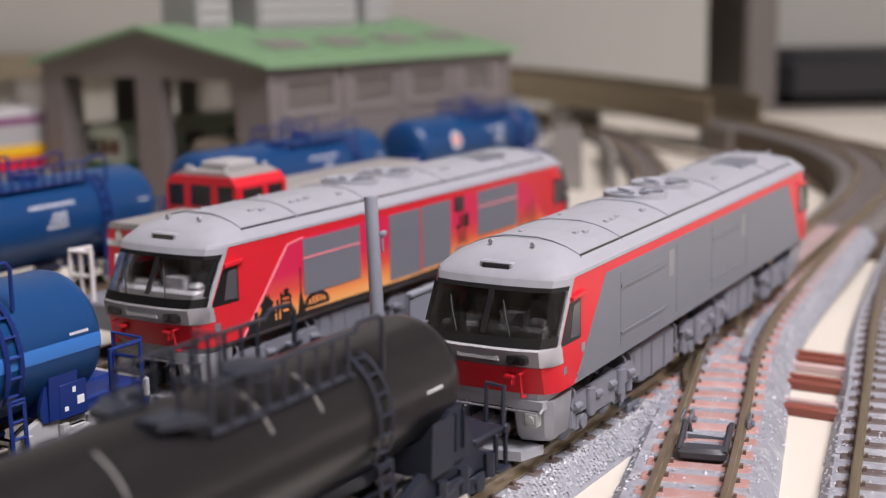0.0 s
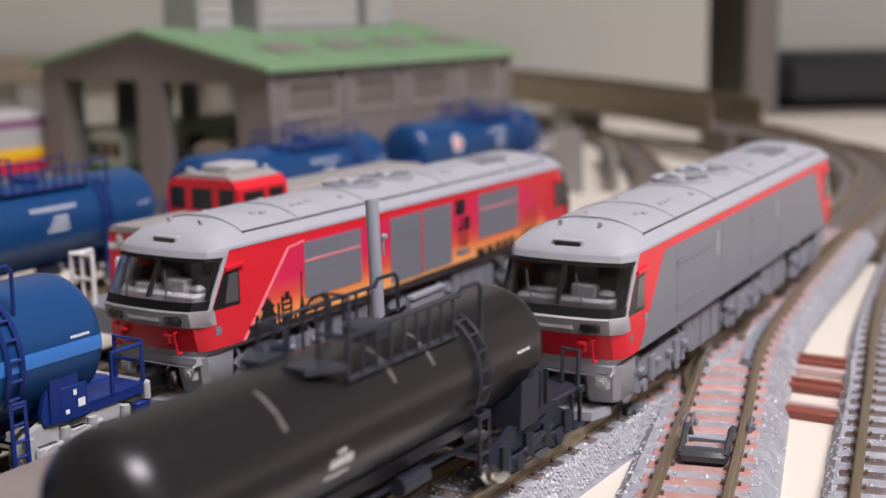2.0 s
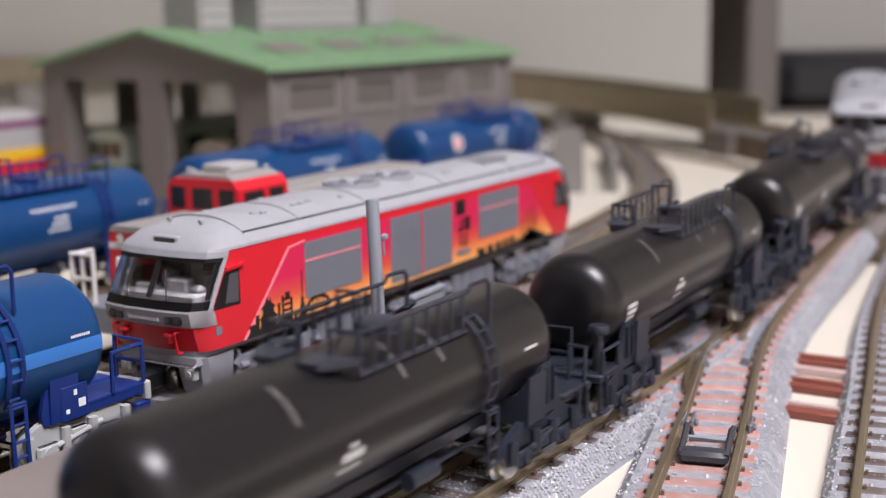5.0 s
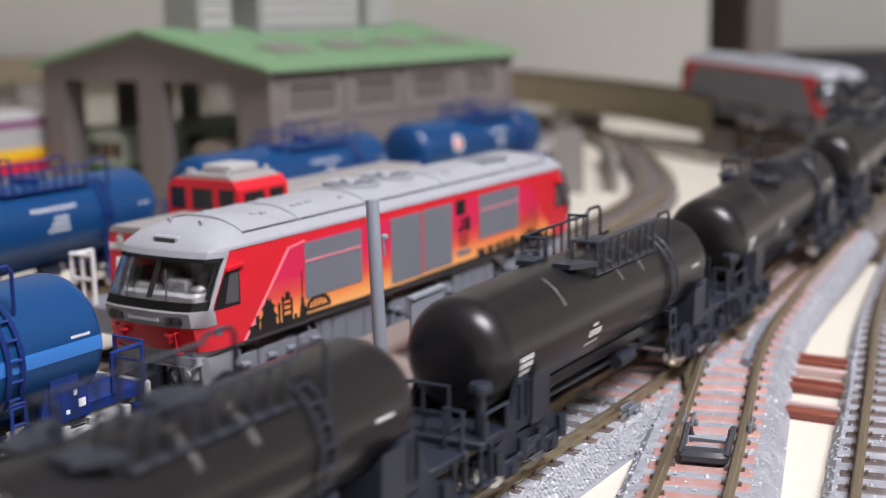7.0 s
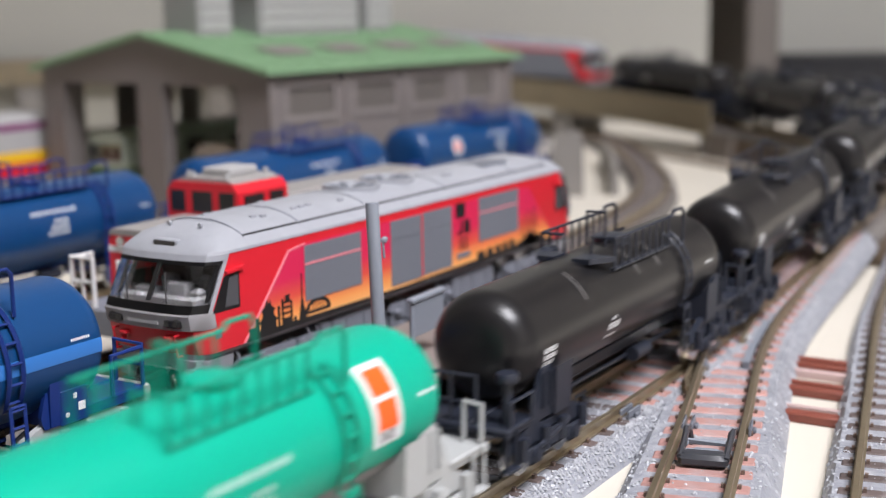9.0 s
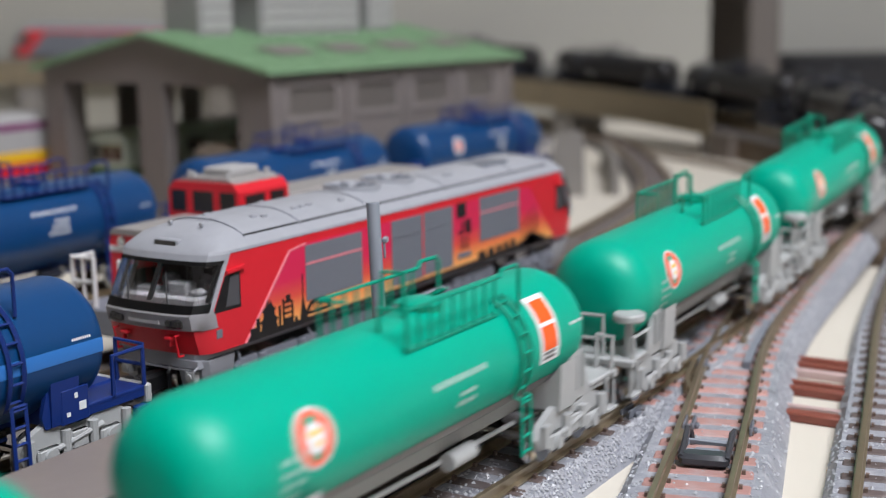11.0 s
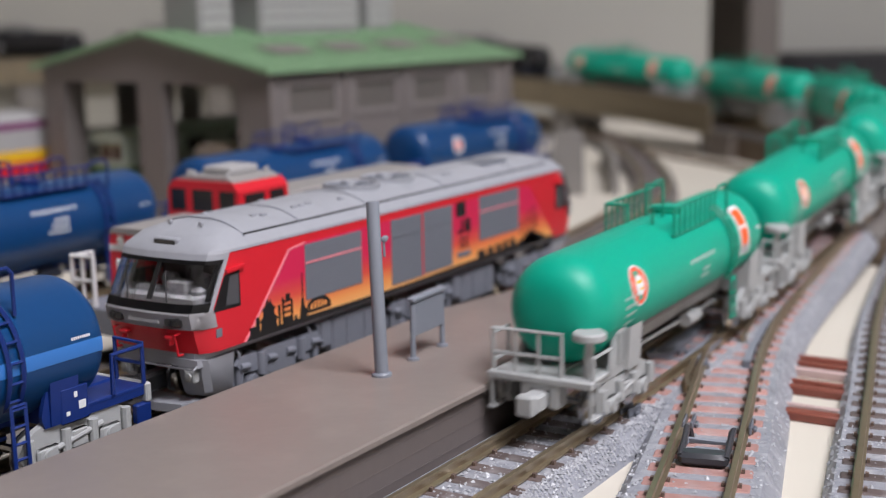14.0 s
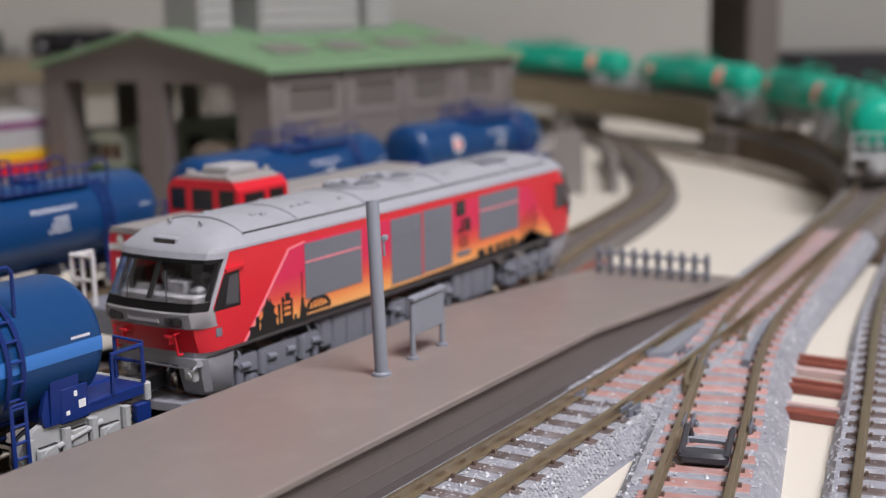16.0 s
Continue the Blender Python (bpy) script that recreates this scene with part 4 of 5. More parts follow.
def build_loco(name, label, m, sunset):
    loco = thing(name, label, "locomotive", "locomotives", m)
    # body below the eaves, with the screen left open at both ends
    bm = B()
    rr = body_rings(bm, [(10.9, 1.9, HW - 0.1, 0.9), (13.5, 0.9, HW, 1), (17.6, 0.0, HW, 1)])
    n = len(rr[0])
    loft(bm, rr, caps=False)
    bm.faces.new(list(reversed(rr[0])))
    up = body_rings(bm, [(25.3, 4.2, HW, 1), (26.4, 4.7, HW, 1)])
    a, b = rr[-1], up[0]
    for i in range(n):
        j = (i + 1) % n
        if i not in (9, 19):
            continue
        bm.faces.new((a[i], a[j], b[j], b[i]))
    loft(bm, up, caps=False)
    for k, segs in enumerate(((0,), (8,), (10,), (18,))):
        bp = B()
        lo, hi = body_rings(bp, [(17.6, 0.0, HW + 0.03, 1), (25.4, 4.25, HW + 0.03, 1)])
        for i in segs:
            for row in (lo, hi):
                a, b = sorted((row[i], row[i + 1]), key=lambda v: abs(v.co.x - LEN / 2))
                b.co = b.co.lerp(a.co, 0.6)
            bp.faces.new((lo[i], lo[i + 1], hi[i + 1], hi[i]))
        bmesh.ops.delete(bp, geom=[v for v in bp.verts if not v.link_faces], context="VERTS")
        bmesh.ops.solidify(bp, geom=bp.faces[:], thickness=0.3)
        part("corner_pillar", bp, ROOF_GREY, loco, "light grey corner pillar")
    for segs in (range(0, 9), range(10, 19)):
        bp = B()
        lo, hi = body_rings(bp, [(25.3, 4.15, HW + 0.06, 1), (26.45, 4.6, HW + 0.14, 1)])
        for i in segs:
            bp.faces.new((lo[i], lo[i + 1], hi[i + 1], hi[i]))
        bmesh.ops.delete(bp, geom=[v for v in bp.verts if not v.link_faces], context="VERTS")
        bmesh.ops.solidify(bp, geom=bp.faces[:], thickness=0.25)
        part("brow", bp, ROOF_GREY, loco, "light grey brow over the windscreen")
    part("body_shell", bm, RED, loco, "glossy red body shell")
    # roof
    bm = B()
    rr = body_rings(bm, [(26.42, 4.6, HW + 0.12, 1), (26.9, 4.9, HW + 0.05, 1), (28.7, 7.2, HW - 1.7, 1), (29.5, 9.6, HW - 3.4, 1), (30.2, 12.6, HW - 5.6, 0.8), (30.6, 15.5, HW - 8.0, 0.5)])
    loft(bm, rr)
    part("roof", bm, ROOF_GREY, loco, "matt light grey roof", 28)
    # roof hatches and seams
    for x0, x1 in ((14.5, 29), (29.6, 107), (107.5, 122)):
        for s in (-1, 1):
            bm = B()
            box(bm, x0, x1, s * 9.05 - 0.12, s * 9.05 + 0.12, 28.3, 28.62)
            part("roof_seam", bm, BLACK, loco, smooth=0)
    for x in (14.3, 29.3, 50.0, 78.0, 107.2, 122.2):
        bm = B()
        pts = [(x, s, z) for s, z in ((-9.4, 28.12), (-8.8, 28.74), (-7.1, 29.55), (-4.9, 30.25), (-2.5, 30.65), (2.5, 30.65), (4.9, 30.25), (7.1, 29.55), (8.8, 28.74), (9.4, 28.12))]
        wire(bm, pts, 0.11, 4)
        part("roof_seam", bm, PANEL_GREY, loco, smooth=0)
    for x in (58, 70.5):
        bm = B()
        rings = []
        for r, z in ((5.6, 29.8), (5.6, 31.2), (5.0, 31.2), (4.8, 30.75), (1.2, 30.75), (1.0, 31.1), (0.01, 31.1)):
            rings.append([bm.verts.new((x + r * math.cos(2 * math.pi * i / 28), r * math.sin(2 * math.pi * i / 28), z)) for i in range(28)])
        loft(bm, rings)
        fan = part("roof_fan", bm, ROOF_GREY, loco)
        for k in range(6):
            a = k * math.pi / 3
            bm = B()
            rod(bm, (x + math.cos(a) * 1.0, math.sin(a) * 1.0, 30.95), (x + math.cos(a) * 5.0, math.sin(a) * 5.0, 30.95), 0.2)
            part("fan_bar", bm, PANEL_GREY, fan)
    for x, y in ((22, -5), (24, -5.6), (33, -5.2), (35.2, -5.2), (37.5, -5), (34, 3), (46, -6), (84, -5.2), (86, -5.2), (90, 2), (104, -5), (106, -5), (18, 2), (118, -3)):
        z = 30.6 - (abs(y) / 10.5) ** 2 * 1.9
        bm = B()
        box(bm, x - 0.7, x + 0.7, y - 0.35, y + 0.35, z - 0.3, z + 0.35, 0.1)
        part("roof_fitting", bm, ROOF_GREY, loco)
    bm = B()
    box(bm, 100, 111, -5.6, 1.0, 29.4, 30.75, 0.2)
    part("exhaust_hatch", bm, PANEL_GREY, loco)
    # sill
    bm = B()
    rr = body_rings(bm, [(9.7, 2.4, HW - 1.7, 0.6), (9.9, 2.1, HW - 1.4, 0.6), (10.9, 1.95, HW - 1.1, 0.6)])
    loft(bm, rr)
    part("sill_frame", bm, ROOF_GREY, loco, "light grey sill frame")
    # ends
    one = cab_end(loco)
    turn = Matrix.Translation((LEN * MM, 0, 0)) @ Matrix.Rotation(math.pi, 4, "Z")
    tops = [o for o in one if o.parent == loco]
    for o in tops:
        c = copy_thing(o, turn)
        c.parent = loco
    # sides
    for s in (0, 1):
        def sp(outline, mat, proud, nm, label=""):
            bm = B()
            y0, y1 = (-HW - proud, -HW + 0.12) if s == 0 else (HW - 0.12, HW + proud)
            o2 = outline if s == 0 else mirrored(outline)
            prism(bm, o2, "y", y0, y1)
            return part(nm, bm, mat, loco, label, 0)
        if sunset:
            sp([(12.4, 10.95), (LEN - 12.4, 10.95), (LEN - 24.2, 24.2), (LEN - 29, 24.9), (29, 24.9), (24.2, 24.2)], SUNSET, 0.05, "livery_panel", "crimson to orange sunset livery print")
            for ol in ([(12.0, 10.95), (12.6, 10.95), (24.5, 24.0), (24.2, 24.4)], [(24.2, 24.1), (29, 24.75), (29, 25.05), (24.1, 24.45)]):
                sp(ol, PINK, 0.09, "livery_line", "pale pink livery line")
            for x0, x1, z0, z1 in ((28.7, 45.7, 14.7, 24.5), (55.6, 66.4, 12.2, 24.8), (66.9, 78.0, 12.4, 24.9), (89.2, 106.7, 15.6, 25.0)):
                pn = sp(rect(x0, x1, z0, z1), PANEL_GREY, 0.16, "grille_panel", "grey louvred side panel")
                for k in range(12):
                    z = z0 + (z1 - z0) * (k + 0.5) / 12
                    o = sp(rect(x0 + 0.5, x1 - 0.5, z - 0.12, z + 0.12), PANEL_GREY, 0.175, "slat")
                    o.parent = pn
                sp(rect(x0, x1, z1 - 3.4, z1 - 3.1), PINK if x0 in (28.7, 89.2) else PANEL_GREY, 0.24, "panel_line")
            sp(rect(66.4, 66.9, 12.2, 24.9), RED, 0.2, "panel_post")
            sp(rect(79.8, 83.4, 21.9, 25.0), BLACK, 0.15, "window_frame")
            sp(rect(80.3, 82.9, 22.3, 24.6), DARK_GLASS, 0.2, "side_window")
            # dark emblem as plain shapes
            for ol in (rect(80.5, 82.5, 18.3, 19.1), rect(81.7, 82.5, 18.3, 21.2), rect(83.2, 85.4, 18.3, 21.2)):
                sp(ol, BLACK, 0.12, "emblem")
            for z in (17.2, 16.2, 15.3):
                sp(rect(81.0, 84.6, z, z + 0.4), BLACK, 0.12, "small_print")
            sp(rect(80.0, 85.2, 13.4, 14.5), PANEL_GREY, 0.2, "vent_slot")
            # skyline along the sill
            sp([(12.5, 10.95), (13.5, 12.0), (30, 11.9), (60, 11.6), (100, 12.2), (112, 12.4), (LEN - 13, 11.6), (LEN - 12.5, 10.95)], BLACK, 0.11, "skyline_base", "black skyline print")
            for x0, x1, z0, z1 in ((13.4, 15.0, 11.5, 13.0), (15.0, 15.9, 11.5, 14.4), (20.9, 21.5, 11.5, 15.4), (22.0, 24.9, 11.5, 13.0), (22.0, 22.5, 12.8, 16.4), (24.4, 24.9, 12.8, 15.7), (22.3, 24.6, 13.6, 14.0),
                                   (22.3, 24.6, 14.6, 15.0), (22.3, 24.6, 15.5, 15.9), (23.0, 24.2, 15.8, 16.9), (25.3, 26.0, 11.5, 12.7), (27.55, 27.8, 15.0, 19.8), (27.3, 28.05, 14.4, 15.2)):
                sp(rect(x0, x1, z0, z1), BLACK, 0.13, "skyline_tower")
            sp([(16.0, 11.5), (20.6, 11.5), (20.3, 13.1), (20.9, 13.3), (19.9, 14.2), (19.8, 14.9), (20.3, 15.1), (19.2, 16.0), (18.9, 16.9), (18.5, 16.1), (18.1, 17.1), (17.6, 16.0), (16.5, 15.2), (17.0, 15.0), (16.9, 14.2), (15.9, 13.4), (16.4, 13.1)], BLACK, 0.13, "skyline_castle", "black castle silhouette")
            sp([(26.6, 11.5), (29.0, 11.5), (28.1, 14.4), (27.3, 14.4)], BLACK, 0.14, "skyline_tower")
            outer = [(32.2 + 3.7 * math.cos(a), 12.6 + 2.3 * math.sin(a)) for a in [math.pi * i / 12 for i in range(13)]]
            inner = [(32.2 + 3.0 * math.cos(a), 12.6 + 1.6 * math.sin(a)) for a in [math.pi * i / 12 for i in range(12, -1, -1)]]
            sp(outer + inner, BLACK, 0.12, "skyline_dome", "black dome silhouette")
            sp(rect(28.6, 35.8, 12.3, 12.8), BLACK, 0.14, "skyline_dome")
            for k in range(6):
                sp(rect(29.6 + k, 29.85 + k, 12.6, 14.2 if 0 < k < 5 else 13.6), BLACK, 0.13, "skyline_dome")
            for x0, x1, z1 in ((88.4, 91.6, 13.5), (92.6, 95.2, 13.6), (96.2, 98.6, 13.7), (99.4, 101.8, 13.8), (102.6, 105.0, 13.9), (106.0, 119.0, 12.9), (109.0, 116.4, 13.6), (110.8, 114.2, 14.3), (107.9, 108.15, 17.4), (109.8, 110.1, 18.4), (111.6, 111.9, 19.2), (112.9, 113.1, 17.6), (113.9, 114.2, 20.0), (115.2, 115.5, 18.0)):
                sp(rect(x0, x1, 11.5, z1), BLACK, 0.13, "skyline_tower")
        else:
            sp([(9.6, 10.95), (LEN - 9.6, 10.95), (LEN - 20.5, 24.9), (20.5, 24.9)], PANEL_GREY, 0.07, "grey_side", "mid grey body side")
            for x0, x1, z0, z1 in ((26, 45, 21.4, 22.0), (26, 45, 14.2, 14.6), (68, 84, 21.4, 21.8), (68, 84, 14.0, 14.4)):
                sp(rect(x0, x1, z0, z1), PANEL_GREY, 0.3, "side_rib")
            for x0, x1 in ((26, 45), (50, 66), (68, 84), (88, 106)):
                pn = sp(rect(x0, x1, 12.5, 23.8), PANEL_GREY, 0.12, "grille_panel")
                for k in range(12):
                    z = 12.8 + 10.7 * (k + 0.5) / 12
                    o = sp(rect(x0 + 0.5, x1 - 0.5, z - 0.1, z + 0.1), PANEL_GREY, 0.135, "slat")
                    o.parent = pn
            for x in (47.5, 86.0):
                sp(rect(x - 1.2, x + 1.2, 19, 23.4), PLATE_GREY, 0.14, "side_plate")
            sp(rect(11.6, 12.9, 15.0, 16.3), PLATE_GREY, 0.06, "badge", "small grey badge")
            for x, z in ((10.2, 11.8), (11.8, 11.8)):
                sp(rect(x, x + 1.2, z, z + 0.5), PANEL_GREY, 0.1, "small_print")
        sp(rect(5.2, 6.6, 13.2, 14.6) if sunset else rect(5.6, 6.6, 13.2, 14.2), PANEL_GREY, 0.08, "builder_plate")
    # running gear
    for i, x in enumerate((22.5, 68.2, 114.0)):
        truck = bogie("bogie", loco, x)
        for s in (-1, 1):
            ya, yb = sorted((s * 8.5, s * 9.5))
            part("side_beam", prism(B(), [(-11.5, 7.0), (-10, 5.4), (-4, 5.0), (-3, 3.8), (3, 3.8), (4, 5.0), (10, 5.4), (11.5, 7.0), (10.5, 8.2), (-10.5, 8.2)], "y", ya, yb - 0.2), FRAME_GREY, truck)
            for dx in (-9.6, -2.6, 2.6, 9.6):
                part("brake_cylinder", rod(B(), (dx - 1.1, s * 9.5, 6.6), (dx + 1.1, s * 9.5, 6.4), 0.6, 10), FRAME_GREY, truck)
            for dx in (-5.4, 5.4):
                part("coil_spring", rod(B(), (dx, s * 9.6, 4.4), (dx, s * 9.6, 8.2), 0.9, 12), FRAME_GREY, truck)
    for x0, x1 in ((38, 53), (84, 98)):
        bm = B()
        box(bm, x0, x1, -9.3, 9.3, 2.8, 9.4, 0.6)
        tank = part("fuel_tank", bm, FRAME_GREY, loco)
        for k in range(2):
            part("tank_rib", box(B(), x0 + 4 + k * 5.6, x0 + 4.6 + k * 5.6, -9.6, -9.25, 3.2, 9.0, 0.1), FRAME_GREY, tank)
        part("tank_box", box(B(), x0 - 3.5, x0 - 0.4, -9.4, -6.0, 4.4, 9.4, 0.4), FRAME_GREY, loco)
    for x in (12, 31, 33.5, 53.5, 74.5, 95, 116):
        for s in (-1, 1):
            bm = B()
            wire(bm, [(x, s * 8.6, 9.4), (x, s * 9.2, 8.8), (x, s * 9.2, 6.2), (x + 1.5, s * 9.2, 5.8)], 0.3)
            part("sand_pipe", bm, FRAME_GREY, loco)
    return loco


red_loco = build_loco("diesel_locomotive", "red diesel locomotive with a sunset skyline livery standing at the platform", place(0, 0, 0), True)
grey_loco = build_loco("diesel_locomotive", "grey and red diesel locomotive hauling a tank train", place(4.4, -58.8, 0), False)

# ---- tank wagons ----
PITCH_W, BR, BZ = 101.0, 9.55, 18.9
BLUE_DROP = 1.5
TIP0, TIP1 = 9.0, 91.5


def on_barrel(x, v, r=BR):
    """A point on the barrel at x, v millimetres round from its side towards the top (side facing -y)."""
    a = v / r
    return Vector((x, -r * math.cos(a), BZ + r * math.sin(a)))


def patch(bm, x0, x1, v0, v1, r, nx=1, nv=8, side=-1):
    grid = [[bm.verts.new(on_barrel(x0 + (x1 - x0) * i / nx, v0 + (v1 - v0) * j / nv, r)) for j in range(nv + 1)] for i in range(nx + 1)]
    for i in range(nx):
        for j in range(nv):
            bm.faces.new((grid[i][j], grid[i + 1][j], grid[i + 1][j + 1], grid[i][j + 1]))
    if side > 0:
        bm.transform(Matrix.Scale(-1, 4, (0, 1, 0)))


def disc(bm, x, v, radius, r, n=24):
    c = bm.verts.new(on_barrel(x, v, r))
    ring = [bm.verts.new(on_barrel(x + radius * math.cos(2 * math.pi * i / n), v + radius * math.sin(2 * math.pi * i / n), r)) for i in range(n)]
    for i in range(n):
        bm.faces.new((c, ring[i], ring[(i + 1) % n]))


def text_bars(bm, x0, v0, count, w, h, gap, r):
    """Unreadable printing: a row of small bars."""
    for i in range(count):
        patch(bm, x0 + i * (w + gap), x0 + i * (w + gap) + w, v0, v0 + h, r, 1, 1)


def build_tanker(label, m, barrel_mat, rail_mat, frame_mat, belly_mat, scheme, name="tank_wagon"):
    w = thing(name, label, "tank wagon", "tank wagons", m)
    prof = []
    dome = {"green": 6.6, "black": 5.2, "blue": 4.0}[scheme]
    n = 12
    for i in range(n + 1):
        a = math.pi / 2 * i / n
        prof.append((TIP0 + dome * (1 - math.sin(a)), BR * (math.cos(a) ** (0.6 if scheme == "green" else 0.54)) if i < n else 0.02))
    prof = list(reversed(prof))
    front = [(TIP0 + TIP1 - x, r) for x, r in reversed(prof)]
    prof = [(x - (2.6 if scheme == "green" else 0.0), r) for x, r in prof] + front
    barrel = part("barrel", lathe_x(B(), prof, 0, BZ, 48), barrel_mat, w, "", 40)
    # underframe
    bm = B()
    box(bm, 4.5, 97.5, -2.6, 2.6, 7.2, 9.4, 0.3)
    part("centre_sill", bm, frame_mat, w)
    for x in (20, 82):
        bm = B()
        prism(bm, [(-8.6, 7.5), (8.6, 7.5), (8.9, 14.5), (6.5, 11.6), (0, 10.0), (-6.5, 11.6), (-8.9, 14.5)], "x", x - 2.6, x + 2.6)
        part("saddle", bm, frame_mat, w)
    if scheme == "green":
        bm = B()
        patch(bm, TIP0 + 8, TIP1 - 8, -10.5, -5.2, BR + 0.06, 1, 8)
        part("belly_band", bm, belly_mat, barrel, "dull grey barrel underside", 60)
        bm = B()
        patch(bm, TIP0 + 8, TIP1 - 8, -10.5, -5.2, BR + 0.06, 1, 8, 1)
        part("belly_band", bm, belly_mat, barrel, "dull grey barrel underside", 60)
    # end platforms, beams, rails, hand brake
    for e in (0, 1):
        flip = (lambda x: x) if e == 0 else (lambda x: PITCH_W + 1 - x)

        def fbox(bm, x0, x1, *r):
            a, b = sorted((flip(x0), flip(x1)))
            return box(bm, a, b, *r)

        part("end_deck", fbox(B(), 4.0, 17.0 if scheme == "blue" else 11.5, -8.4, 8.4, 8.3, 9.1, 0.2), frame_mat, w)
        part("end_beam", fbox(B(), 3.0, 4.2, -8.9, 8.9, 6.2 if scheme == "blue" else 7.9, 9.2, 0.25), WAGON_GREY if scheme == "blue" else frame_mat, w)
        if scheme != "blue":
            bm = B()
            fbox(bm, 3.2, 6.4, -3.2, -1.6, 4.2, 8.0, 0.2)
            fbox(bm, 3.2, 6.4, 1.6, 3.2, 4.2, 8.0, 0.2)
            fbox(bm, 3.2, 6.4, -1.7, 1.7, 7.0, 8.0, 0.2)
            part("coupler_pocket", bm, frame_mat, w)
        for s in (-1, 1):
            bm = B()
            if scheme == "blue":
                prism(bm, [(flip(4.0), 9.0), (flip(17.0), 9.0), (flip(20.0), 12.6), (flip(23.0), 12.6), (flip(24.0), 9.4), (flip(24.0), 8.6), (flip(23.5), 7.4), (flip(4.0), 7.4)], "y", s * 8.0 - 0.35, s * 8.0 + 0.35)
            else:
                prism(bm, [(flip(4.0), 8.9), (flip(11.8), 8.9), (flip(14.6), 14.8), (flip(17.4), 14.8), (flip(21.6), 8.8), (flip(21.6), 7.6), (flip(4.0), 7.6)], "y", s * 7.7 - 0.35, s * 7.7 + 0.35)
                for x in (14.2, 16.2, 18.2):
                    prism(bm, [(flip(x), 9.2), (flip(x + 0.5), 9.2), (flip(x + 0.3), 14.2), (flip(x + 0.1), 14.2)], "y", s * 8.3 - 0.3, s * 8.3 + 0.3)
            part("frame_cheek", bm, frame_mat, w)
            bm = B()
            if scheme == "blue":
                fbox(bm, 3.2, 6.2, s * 8.2 - 0.6, s * 8.2 + 0.6, 3.2, 6.2, 0.2)
            else:
                for x in (3.3, 5.9):
                    fbox(bm, x, x + 0.5, s * 8.3 - 0.3, s * 8.3 + 0.3, 3.4, 8.4, 0.1)
                fbox(bm, 3.2, 6.5, s * 8.3 - 0.7, s * 8.3 + 0.7, 3.0, 3.5, 0.1)
            part("buffer_step", bm, frame_mat, w)
        bm = B()
        fbox(bm, -0.2, 3.4, -1.5, 1.5, 4.2, 7.0, 0.4)
        fbox(bm, -1.3, 0.4, -1.1, 1.9, 3.8, 7.2, 0.4)
        part("coupler", bm, WAGON_GREY if scheme == "green" else BLACK, w)
        bm = B()
        r = 0.36
        if e == 0 or scheme == "blue":
            if scheme == "blue":
                for s in (-1, 1):
                    wire(bm, [(flip(4.0), s * 8.2, 9.0), (flip(4.0), s * 8.2, 15.4), (flip(4.0), s * 2.6, 15.6), (flip(4.0), s * 2.6, 9.0)], r)
                    wire(bm, [(flip(4.0), s * 8.2, 15.0), (flip(10.5), s * 8.4, 15.0), (flip(10.5), s * 8.4, 9.0)], r)
                wire(bm, [(flip(4.0), -8.2, 12.2), (flip(4.0), -2.6, 12.2)], r * 0.8)
            else:
                wire(bm, [(4.0, 8.2, 9.0), (4.0, 8.2, 15.8), (4.0, -3.4, 15.8), (4.0, -3.4, 9.0)], r)
                wire(bm, [(4.0, 8.2, 12.0), (4.0, -3.4, 12.0)], r * 0.8)
                for y in (4.4, 0.5):
                    wire(bm, [(4.0, y, 9.0), (4.0, y, 15.8)], r * 0.8)
                wire(bm, [(4.4, 8.4, 14.9), (9.4, 8.4, 14.9), (9.4, 8.4, 10.6), (4.4, 8.4, 10.6)], r)
                wire(bm, [(4.4, -8.4, 9.0), (4.4, -8.4, 12.6), (10.6, -8.4, 12.6), (10.6, -8.4, 9.0)], r)
        else:
            for s in (-1, 1):
                wire(bm, [(flip(4.0), s * 8.2, 9.0), (flip(3.6), s * 8.2, 14.2), (flip(3.6), s * 5.6, 14.4), (flip(4.0), s * 5.6, 9.0)], r)
        part("end_rail", bm, rail_mat if scheme == "blue" else frame_mat, w)
        if e == 0:
            bm = B()
            rings = []
            cx, cy = 6.4, -6.9
            k = 0.62 if scheme == "black" else 1.0
            for rr, z in ((0.01, 14.8), (2.3, 14.8), (2.6, 15.1), (2.6, 15.9), (2.3, 16.2), (0.01, 16.1)):
                rr *= k
                rings.append([bm.verts.new((cx + rr * math.cos(2 * math.pi * i / 18), cy + rr * math.sin(2 * math.pi * i / 18), z)) for i in range(18)])
            loft(bm, rings)
            rod(bm, (cx, cy, 9.0), (cx, cy, 14.9), 1.1, 12, 0.6)
            part("brake_wheel", bm, frame_mat, w)
    # bogies
    for x in (17.5, 84.5):
        bogie("bogie", w, x, 11.8, WAGON_GREY if scheme == "blue" else frame_mat, 8.0)
    for x0, x1, y in ((56, 62, -4.0), (44, 52, 5)):
        bm = B()
        rod(bm, (x0, y, 6.4), (x1, y, 6.4), 1.25, 16)
        part("air_tank", bm, DARK_FRAME if scheme != "green" else WAGON_GREY, w, "small air reservoir")
    bm = B()
    rod(bm, (28, -2.9, 6.6), (76, -2.9, 6.0), 0.35)
    rod(bm, (28, 4.5, 6.6), (76, 4.5, 6.0), 0.35)
    part("brake_rod", bm, frame_mat, w)
    # top walkway with its rails
    x0, x1 = TIP0 + (34.5 if scheme != "blue" else 36.0), TIP0 + {"black": 58.6, "green": 57.0, "blue": 61.2}[scheme]
    zt = BZ + BR
